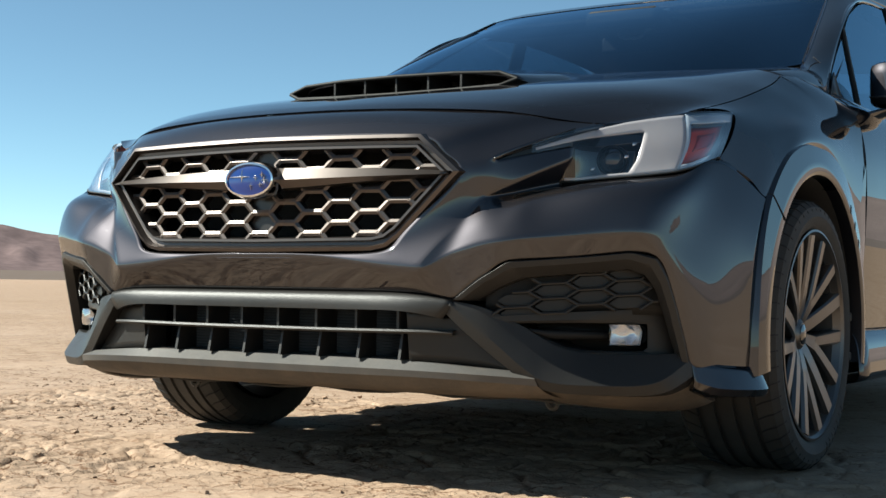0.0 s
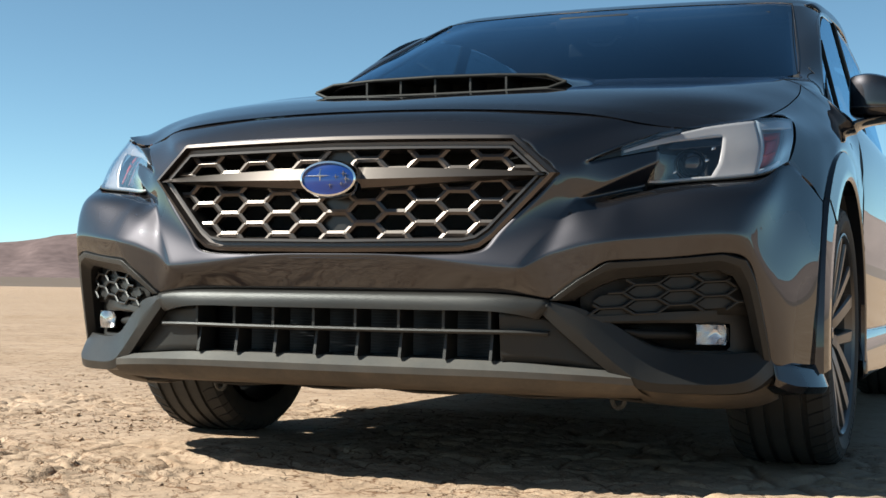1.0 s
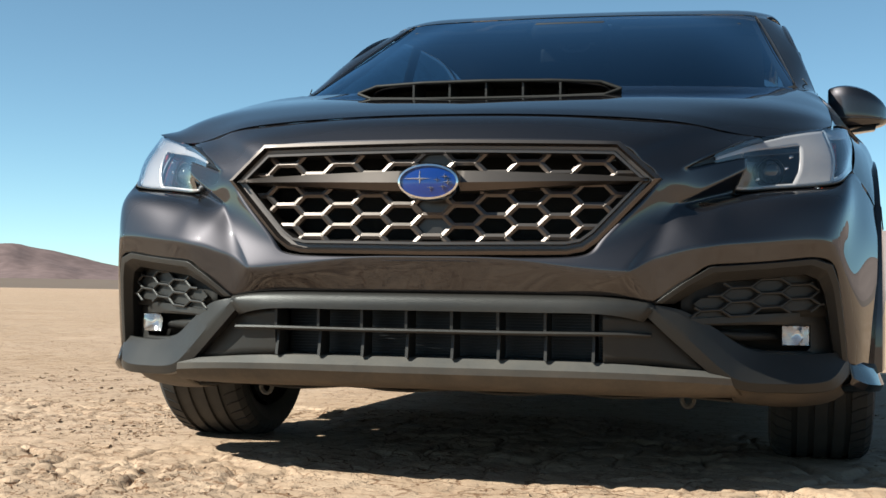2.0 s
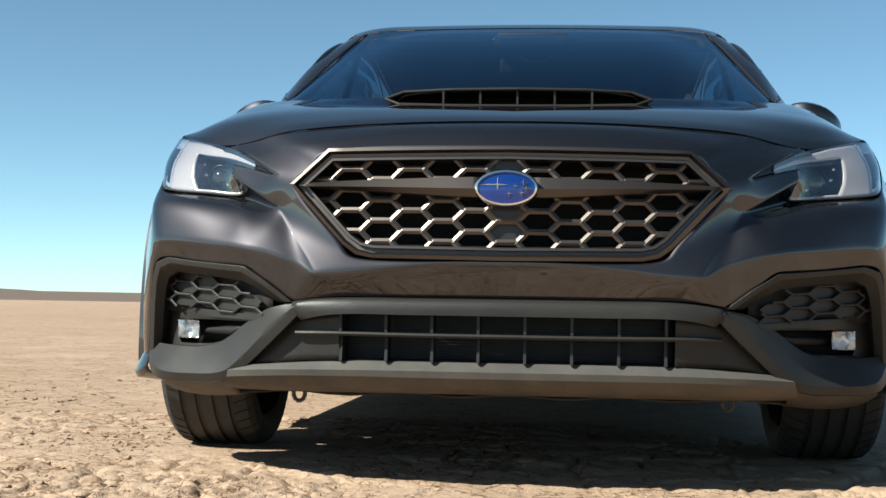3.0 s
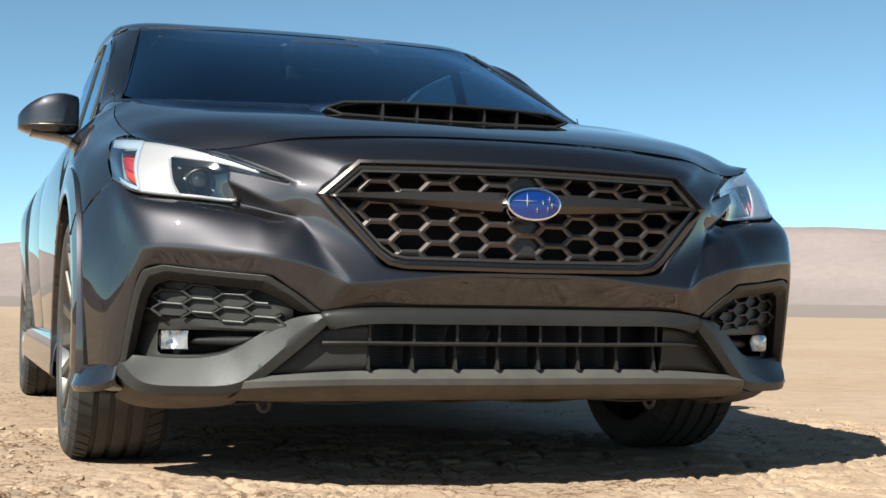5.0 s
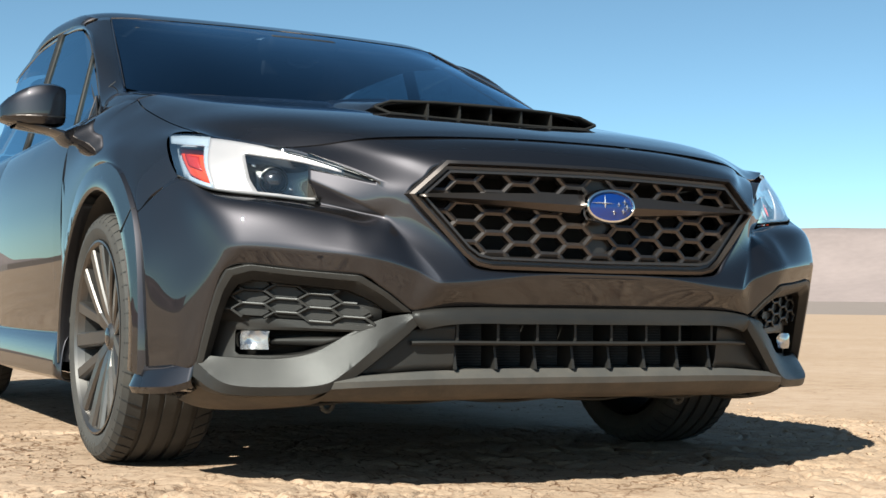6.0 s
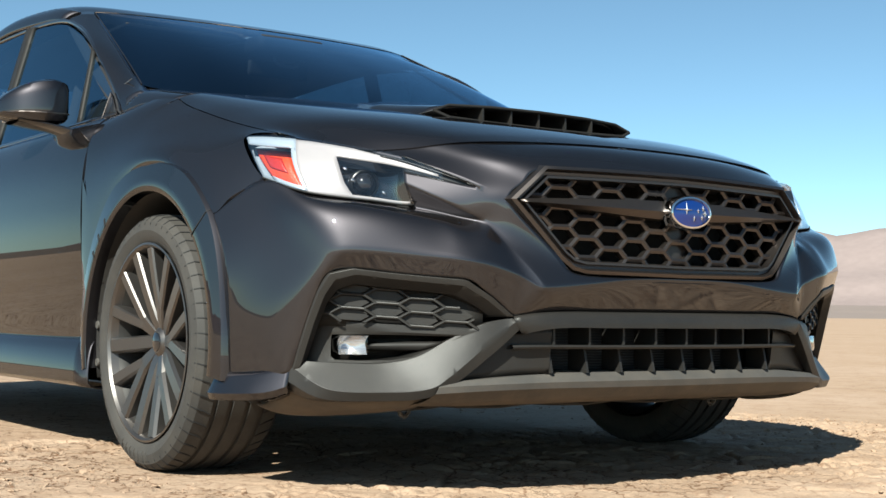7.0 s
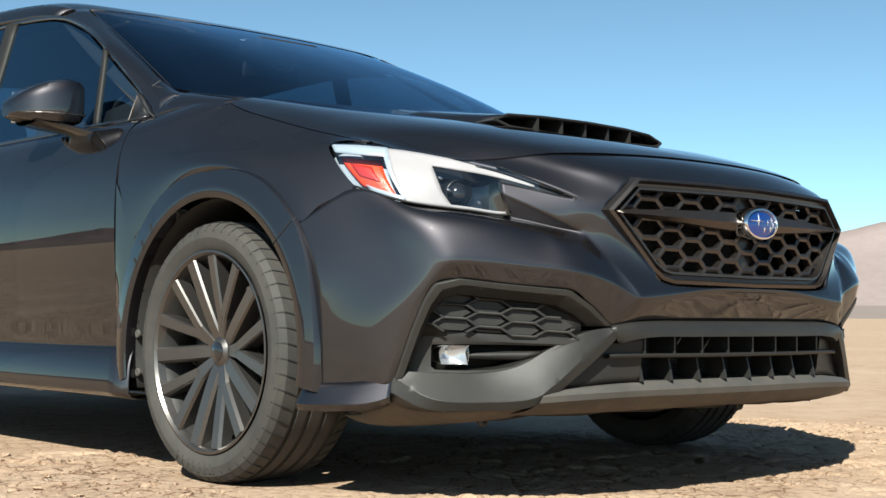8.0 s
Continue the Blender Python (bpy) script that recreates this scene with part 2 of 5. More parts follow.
LAMP_UNDER = [(.528, .166, .599), (.563, .206, .611), (.600, .246, .621), (.690, .274, .629), (.775, .320, .638), (.820, .362, .650), (.8475, .458, .681), (.8820, .538, .645), (.906, .593, .611)]
CREST = [(.432, .058, .467), (.470, .065, .484), (.515, .073, .498), (.550, .082, .505), (.585, .099, .510), (.625, .124, .515), (.695, .167, .520), (.765, .212, .524), (.806, .254, .515), (.838, .328, .505), (.872, .420, .495), (.907, .520, .476)]
FRAME_LINE = [(.449, .079, .389), (.476, .080, .409), (.505, .083, .430), (.532, .086, .450), (.560, .096, .465), (.620, .132, .470), (.692, .178, .477), (.762, .224, .486), (.800, .256, .475)]
FRAME_DOWN = [(.813, .278, .437), (.822, .302, .380), (.829, .324, .322), (.834, .344, .268)]
HOOD_SIDE = [(.803, .455, .785), (.805, .56, .806), (.806, .70, .838), (.804, .86, .880), (.796, .96, .907), (.786, 1.04, .935)]
TRIM_TOP = [(0, .058, .400), (.2, .061, .400), (.36, .067, .399), (.449, .079, .389)]


def skin(name, webs, creases, mat, parent, label, levels=3, thick=.010):
    """A smooth panel over a coarse net of feature lines, for the half x > 0 and its mirror image; it passes through the lines."""
    index, co, faces = {}, [], set()

    def key(p):
        k = tuple(round(c, 4) for c in p)
        if k not in index:
            index[k] = len(co)
            co.append(k)
        return index[k]

    for web in webs:
        for side in SIDES:
            rows = [[key((side * p[0], p[1], p[2])) for p in r] for r in web]
            for r, q in zip(rows, rows[1:]):
                for k in range(len(r) - 1):
                    f = list(dict.fromkeys((r[k], r[k + 1], q[k + 1], q[k])))
                    if len(f) > 2:
                        faces.add(tuple(f[::side]))
    bm = bmesh.new()
    vs = [bm.verts.new(p) for p in co]
    for f in sorted(faces):
        bm.faces.new([vs[i] for i in f])
    bmesh.ops.recalc_face_normals(bm, faces=bm.faces[:])
    if sum(f.normal.y * f.calc_area() for f in bm.faces) > 0:
        bmesh.ops.reverse_faces(bm, faces=bm.faces[:])
    layer = bm.edges.layers.float.new("crease_edge")
    for pts, weight in creases:
        for side in SIDES:
            ids = [key((side * p[0], p[1], p[2])) for p in pts]
            for i, j in zip(ids, ids[1:]):
                e = bm.edges.get((vs[i], vs[j]))
                if e:
                    e[layer] = weight
    me = bpy.data.meshes.new(name)
    bm.to_mesh(me)
    bm.free()
    me.materials.append(mat)
    me.polygons.foreach_set("use_smooth", [True] * len(me.polygons))
    ob = new(name, me)
    ob.parent = parent
    sub = ob.modifiers.new("smooth_panel", "SUBSURF")
    sub.levels = sub.render_levels = levels
    sub.boundary_smooth = "PRESERVE_CORNERS"
    goal = np.array(co)
    for _ in range(4):
        bpy.context.view_layer.update()
        eva = ob.evaluated_get(bpy.context.evaluated_depsgraph_get())
        got = np.array([v.co for v in eva.data.vertices[:len(co)]])
        now = np.array([v.co for v in me.vertices]) + .7 * (goal - got)
        me.vertices.foreach_set("co", now.ravel())
        me.update()
    sol = ob.modifiers.new("shell", "SOLIDIFY")
    sol.thickness, sol.offset = thick, -1.0
    return tagged(ob, label)


def hood():
    bm = bmesh.new()
    rows = [
        [(0, .150, .784), (0, .20, .802), (0, .36, .841), (0, .58, .873), (0, .85, .925), (0, 1.03, .971)],
        [(.25, .166, .781), (.26, .216, .800), (.28, .37, .842), (.30, .58, .884), (.32, .86, .932), (.33, 1.035, .970)],
        [(.476, .212, .770), (.490, .268, .792), (.53, .44, .842), (.57, .66, .888), (.61, .88, .928), (.62, 1.045, .962)],
        [(.656, .332, .749), (.668, .38, .778), (.70, .50, .826), (.715, .70, .876), (.722, .90, .923), (.72, 1.045, .955)],
        HOOD_SIDE,
    ]
    net = loft(bm, rows, 30, 8)
    # folded lip along the front, side and rear edges
    edge = [v.co.copy() for v in [r[0] for r in net]] + [v.co.copy() for v in net[-1][1:]]
    grid(bm, [edge, [p + Vector((-.003 * (p.x > .75), .003, -.002)) for p in edge]])
    both(bm)
    # near-black strip behind the edge gives the hood gap its shade
    gap_strip = bmesh.new()
    grid(gap_strip, [[p + Vector((-.012, .014, -.001)) for p in edge], [p + Vector((-.010, .014, -.03)) for p in edge]])
    both(gap_strip)
    part("hood_seal", gap_strip, SEAM, car, "dark strip for the shaded gap under the hood edge")
    return part("hood", bm, PAINT, car, "graphite hood with raised centre")


def front_bumper():
    half = lambda p, q, k=.5, dy=0.0: tuple(a + (b - a) * k + d for a, b, d in zip(p, q, (0, dy, 0)))
    g, tip = GRILLE_EDGE, ARM_UNDER[0]
    # nose between the hood line and the grille, and the cheek beside it
    inner = [HOOD_LINE[2], (.448, .165, .748), (.415, .118, .730), g[2]]
    nose = [HOOD_LINE[:2] + inner[:1], [(0, .111, .766), (.235, .125, .764), inner[1]], [(0, .075, .745), (.215, .088, .743), inner[2]], g[:3]]
    cheek = [inner, [(.566, .270, .757), (.510, .192, .728), (.456, .126, .703), g[3]], [(.656, .328, .746), (.582, .218, .711), tip, g[4]]]
    finger = [[g[4]] + ARM_UNDER, FINGER]
    hollow = [FINGER, RIDGE[:1] + LAMP_UNDER[:3]]
    band = [g[4:8], RIDGE]
    corner = [(.389, .037, .447), (.392, .070, .397)]
    chin = [g[:6:-1], [(0, .027, .466), (.19, .031, .464), corner[0]], [(0, .058, .400), (.2, .061, .400), corner[1]]]
    upper = RIDGE[::-1] + LAMP_UNDER
    crest = corner[:1] + CREST
    mid = [half(p, q, k, dy) for p, q, k, dy in zip(upper[:9], crest[:9], (.5, .5, .5, .48, .42, .36, .31, .28, .29), (0, 0, -.001, -.006, -.018, -.032, -.042, -.046, -.043))] + [(.826, .303, .603), (.848, .388, .598), (.880, .468, .568), (.907, .540, .538)]
    mid[0] = corner[0]
    flank = [upper, mid, crest]
    shelf = [crest[:10], corner[1:] + FRAME_LINE]
    side = [[FRAME_LINE[-1]] + CREST[8:]]
    for f, xs, ys, dz in zip(FRAME_DOWN, ((.829, .850, .874, .905), (.838, .857, .876, .903), (.844, .861, .876, .901), (.846, .860, .874, .898)),
                             ((.298, .345, .415, .515), (.322, .362, .418, .512), (.342, .375, .424, .512), (.356, .386, .428, .513)), (.0, -.002, -.006, -.010)):
        side.append([f] + [(x, y, f[2] + dz * (k + 1) * .6 - .003 * k) for k, (x, y) in enumerate(zip(xs, ys))])
    creases = [(RIDGE, .65), (crest[:9], .8), (crest[8:10], .5), (FINGER, .9), (upper[3:7], .7)]
    return skin("front_bumper", [nose, cheek, finger, hollow, band, chin, flank, shelf, side], creases, PAINT, car, "graphite painted bumper skin")


def fender(s):
    bm = bmesh.new()
    side = curve(HOOD_SIDE, 30)
    gap = [tuple(p + (.0026, .002, -.0012)) for p in side[1::4]] + [(.789, 1.043, .934), (.798, 1.18, .945), (.812, 1.385, .928)]
    shoulder = [(.840, .562, .784), (.845, .63, .789), (.850, .74, .803), (.855, .88, .826), (.858, 1.0, .848), (.860, 1.10, .862), (.866, 1.22, .872), (.878, 1.385, .872)]
    crest = [(.853, .520, .738), (.872, .60, .736), (.889, .70, .745), (.898, .84, .776), (.900, .97, .790), (.900, 1.10, .790), (.900, 1.24, .775), (.902, 1.385, .745)]
    arch = [(.8470, .4592, .6828), (.8822, .5388, .6468)]
    for k in range(6):
        a, r = radians(138 - 100 * k / 5), max(.432, .450 - .012 * k)
        arch.append((.9056, .5940, .6130) if k == 0 else (.905 + .0005 * min(k, 2), HUB_Y + r * math.cos(a), HUB_Z + r * math.sin(a)))
    loft(bm, [gap, shoulder, crest, arch], 48, 7, by=steps)
    g = steps(gap, 48)
    grid(bm, [g, g + (-.004, 0, -.02)])
    g = steps(arch[:3], 12)
    grid(bm, [g, g + (-.004, .002, -.006), g + (-.010, .002, -.030)])
    tail = [(.906, HUB_Y + .432 * math.cos(radians(38 - 50 * k / 5)), HUB_Z + .432 * math.sin(radians(38 - 50 * k / 5))) for k in range(6)]
    rear = [(.906, 1.385, .745), (.905, 1.386, .64), (.903, 1.386, .54), (.898, 1.386, .44), (.896, 1.386, .34), (.900, 1.386, .228)]
    loft(bm, [tail, rear], 20, 3)
    if s < 0:
        flip(bm)
    ob = part("fender", bm, PAINT, car, "flared graphite front fender")
    # flare round the arch
    bm = bmesh.new()
    rows = []
    for k in range(49):
        a = radians(190 - 202 * k / 48)
        c, q = math.cos(a), math.sin(a)
        out = float(np.interp(math.degrees(a), [-12, 40, 60, 90, 118, 141, 150, 158, 168, 181, 192], [.42, .438, .446, .432, .450, .4525, .443, .433, .423, .422, .430]))
        rows.append([(x, HUB_Y + r * c, HUB_Z + r * q) for x, r in ((.888, out + .004), (.906, out), (.915, out - .004), (.921, .396), (.924, .374), (.920, .366), (.888, .364))])
    grid(bm, rows)
    if s < 0:
        flip(bm)
    part("wheel_arch_trim", bm, PAINT, ob, "body coloured arch flare", angle=40)
    bm = bmesh.new()
    a = radians(138)
    cut = [Vector((x, HUB_Y + r * math.cos(a), HUB_Z + r * math.sin(a))) for x, r in ((.9070, .452), (.9158, .446), (.9216, .396), (.9246, .374), (.9200, .366))]
    for p, q in zip(cut, cut[1:]):
        rod(bm, p, q, .0014, 6)
    if s < 0:
        flip(bm)
    part("arch_seam", bm, SEAM, ob, "dark joint across the arch flare")
    # vents behind the wheel
    for k in range(3):
        a = radians(51 - 8 * k)
        bm = bmesh.new()
        grid(bm, [[(x + dx, HUB_Y + r * math.cos(a + da), HUB_Z + r * math.sin(a + da)) for da, dx in ((0, -.006), (0, .0006), (-.022, .0006), (-.022, -.006))] for x, r in ((.9242, .377), (.9225, .388), (.9205, .402))])
        if s < 0:
            flip(bm)
        part("arch_vent", bm, BLACK, ob, "black slatted vent piece")
    return ob


def front_trim():
    """Unpainted lower trim: the beam over the intake and the arms that run out under the lamps."""
    bm = bmesh.new()
    under = [(0, .040, .367), (.2, .043, .367), (.352, .050, .366), (.43, .074, .352)]
    loft(bm, [TRIM_TOP, [(0, .044, .392), (.2, .048, .392), (.36, .056, .391), (.45, .074, .379)], under], 28, 3)
    u = curve(under, 28)
    grid(bm, [u, u + (0, .05, .004)])
    both(bm)
    ob = part("bumper_trim", bm, PLASTIC, car, "unpainted grey plastic beam", thick=.003, weld=.002)
    for s in SIDES:
        bm = bmesh.new()
        top = [(.452, .080, .386), (.508, .103, .373), (.566, .146, .340), (.622, .186, .302), (.680, .230, .287), (.745, .275, .286), (.812, .330, .290)]
        crease = [(.446, .072, .380), (.500, .093, .334), (.577, .128, .262), (.618, .148, .236), (.690, .192, .229), (.790, .262, .234), (.834, .344, .278)]
        low = [(.432, .071, .368), (.486, .092, .316), (.565, .130, .246), (.618, .156, .218), (.692, .204, .211), (.796, .276, .214), (.842, .352, .250)]
        loft(bm, [top, crease], 61, 4, by=steps), loft(bm, [crease, low], 61, 3, by=steps)
        l, t = steps(low, 61), steps(top, 61)
        grid(bm, [l, l + (.0, .05, -.004)]), grid(bm, [t, t + (-.01, .05, -.004)])
        if s < 0:
            flip(bm)
        arm = part("bumper_arm", bm, PLASTIC, car, "unpainted grey plastic arm", thick=.002, bevel=.006, angle=25)
        # frame round the lamp recess
        bm = bmesh.new()
        out = [FRAME_LINE[0], FRAME_LINE[2]] + FRAME_LINE[4:] + FRAME_DOWN
        inn = [(.487, .094, .388), (.527, .100, .414), (.570, .114, .434), (.622, .148, .440), (.685, .188, .447), (.744, .224, .454), (.771, .248, .443), (.784, .268, .415), (.793, .288, .370), (.800, .306, .322), (.806, .322, .284)]
        A, B = np.array(out), np.array(inn) + (0, .016, 0)
        edge, up, dn = A + (0, .006, 0), A * .92 + B * .08 + (0, -.005, 0), A * .58 + B * .42 + (0, -.012, 0)
        loft(bm, [edge, up, dn, B], 61, 3, smooth=False, by=line)
        i = line(B, 61)
        grid(bm, [i, i + (-.010, .085, -.002)])
        if s < 0:
            flip(bm)
        part("lamp_recess_frame", bm, PLASTIC, arm, thick=.002, bevel=.004, angle=25)
    return ob


def offset(poly, d):
    """A closed outline moved inwards by d."""
    p = [Vector(q) for q in poly]
    res = []
    for i in range(len(p)):
        a, b, c = p[i - 1], p[i], p[(i + 1) % len(p)]
        e, f = (b - a).normalized(), (c - b).normalized()
        n1, n2 = Vector((-e.y, e.x)), Vector((-f.y, f.x))
        n = (n1 + n2)
        n = n / max(n.dot(n1), .3)
        res.append(tuple(b + n * d))
    return res


def grille_depth(x, z):
    return .034 + .21 * x * x + .05 * (z - .485)


HALF = [(0, .484), (.278, .487), (.312, .494), (.340, .514), (.455, .638), (.376, .709), (0, .713)]
OUTLINE = HALF + [(-x, z) for x, z in HALF[-2:0:-1]]


def hexmesh(bm, cx, cz, w, h, cols, rows, poly, depth, r, deep, fill=None, blanks=None, slope=0.0):
    """Bars of a flat-topped honeycomb, clipped to an outline and laid on a surface y = depth(x, z)."""
    done = set()
    for i in range(-cols, cols + 1):
        for j in range(-rows, rows + 1):
            x0, z0 = cx + i * w * .75, cz + j * h + (h / 2 if i % 2 else 0)
            c = [(x0 + w / 2, z0), (x0 + w / 4, z0 + h / 2), (x0 - w / 4, z0 + h / 2), (x0 - w / 2, z0), (x0 - w / 4, z0 - h / 2), (x0 + w / 4, z0 - h / 2)]
            c = [(x, z + slope * (x - cx)) for x, z in c]
            if blanks is not None and fill(x0, z0) and inside(x0, z0 + slope * (x0 - cx), poly):
                fillbm = bmesh.new()
                blanks.append(fillbm)
                q = offset([(x, z) for x, z in c], .004)
                ring = [[fillbm.verts.new((x, depth(x, z) + dy, z)) for x, z in q] for dy in (.012, .02)]
                fillbm.faces.new(ring[0])
                for k in range(6):
                    fillbm.faces.new((ring[0][k], ring[0][(k + 1) % 6], ring[1][(k + 1) % 6], ring[1][k]))
            for k in range(6):
                a, b = c[k], c[(k + 1) % 6]
                key = tuple(sorted(((round(a[0], 3), round(a[1], 3)), (round(b[0], 3), round(b[1], 3)))))
                if key in done:
                    continue
                done.add(key)
                ia, ib = inside(*a, poly), inside(*b, poly)
                if not (ia or ib):
                    continue
                if not (ia and ib):
                    p, q = (a, b) if ia else (b, a)
                    lo, hi = 0.0, 1.0
                    for _ in range(8):
                        m = (lo + hi) / 2
                        if inside(p[0] + (q[0] - p[0]) * m, p[1] + (q[1] - p[1]) * m, poly):
                            lo = m
                        else:
                            hi = m
                    a, b = p, (p[0] + (q[0] - p[0]) * hi, p[1] + (q[1] - p[1]) * hi)
                if math.dist(a, b) < .003:
                    continue
                pa, pb = (Vector((x, depth(x, z), z)) for x, z in (a, b))
                bar(bm, pa, pb, r, deep)
    return bm


def grille():
    bm = bmesh.new()
    prof = [(-.007, .020), (-.004, -.009), (.003, -.013), (.008, .003), (.015, .004), (.017, -.005), (.022, -.005), (.028, .04)]
    dense = []
    for a, b in zip(OUTLINE, OUTLINE[1:] + OUTLINE[:1]):
        k = max(1, int(math.dist(a, b) / .03))
        dense += [(a[0] + (b[0] - a[0]) * i / k, a[1] + (b[1] - a[1]) * i / k) for i in range(k)]
    rows = []
    for d, dy in prof:
        o = offset(dense, d)
        rows.append([(x, grille_depth(x, z) + dy, z) for x, z in o + o[:1]])
    grid(bm, rows)
    ob = part("grille", bm, DARKCHROME, car, "dark chrome hexagonal grille frame", angle=28)
    opening = offset(OUTLINE, .022)
    bm, fb = bmesh.new(), []
    hexmesh(bm, 0, .5405, .0875, .0435, 8, 5, opening, lambda x, z: grille_depth(x, z) + .010, .0060, .020,
            lambda x, z: z < .517 or (abs(x) < .03 and z < .60) or (z > .66 and abs(x) < .12), fb)
    part("grille_mesh", bm, MESHGREY, ob, "satin grey honeycomb mesh", angle=35)
    for b in fb:
        part("grille_blank", b, BLANK, ob)
    bm = bmesh.new()
    for s in SIDES:
        a = []
        for x, zt, zb in ((.05, .652, .612), (.12, .651, .614), (.25, .647, .622), (.36, .643, .629), (.438, .639, .635)):
            y = grille_depth(x, .63)
            a.append([(s * x, y + .03, zt), (s * x, y - .002, zt), (s * x, y - .016, (zt + zb) / 2 - .004), (s * x, y - .006, zb), (s * x, y + .03, zb - .004)])
        grid(bm, [curve([r[k] for r in a], 20) for k in range(5)])
    part("grille_bar", bm, MESHGREY, ob, "dark satin wing bar across the grille", thick=.002, angle=25)
    # cooler behind the mesh, near black for the shade inside the grille
    bm = bmesh.new()
    o = offset(OUTLINE, -.01)
    v = [bm.verts.new((x, .21 + .1 * x * x, z)) for x, z in o]
    bm.faces.new(v)
    v2 = [bm.verts.new((x, .24 + .1 * x * x, z)) for x, z in o]
    for k in range(len(v)):
        bm.faces.new((v[k], v[(k + 1) % len(v)], v2[(k + 1) % len(v)], v2[k]))
    part("cooler_panel", bm, SEAM, ob)
    # badge: blue oval, bright rim, plain bright four-pointed marks
    bm = bmesh.new()
    n, y0 = 48, .006
    ring = lambda a, b, y: [(a * math.cos(2 * math.pi * k / n), y, .628 + b * math.sin(2 * math.pi * k / n)) for k in range(n + 1)]
    grid(bm, [ring(.0, .0, y0 - .004), ring(.030, .016, y0 - .0035), ring(.058, .0315, y0 + .001)])
    badge = part("badge", bm, BLUE, ob, "blue oval enamel badge")
    bm = bmesh.new()
    grid(bm, [ring(.057, .0305, y0 + .002), ring(.059, .032, y0 - .003), ring(.063, .036, y0 - .002), ring(.066, .039, y0 + .008), ring(.066, .039, y0 + .035)])
    part("badge_rim", bm, CHROME, badge, "bright badge rim")
    for x, z, r, long in ((-.017, .634, .018, 2.0), (.019, .632, .009, 1.3), (.035, .638, .008, 1.3), (.041, .627, .009, 1.3), (.031, .618, .008, 1.3), (.006, .616, .009, 1.3)):
        bm = bmesh.new()
        c = bm.verts.new((x, y0 - .0065, z))
        tips = []
        for k in range(8):
            q = r * (long if k % 4 == 0 else 1) if k % 2 == 0 else r * .2
            tips.append(bm.verts.new((x + q * math.cos(k * math.pi / 4), y0 - .0025, z + q * math.sin(k * math.pi / 4))))
        for k in range(8):
            bm.faces.new((c, tips[k], tips[(k + 1) % 8]))
        part("badge_mark", bm, LAMPCHROME, badge, weld=.0001)
    return ob


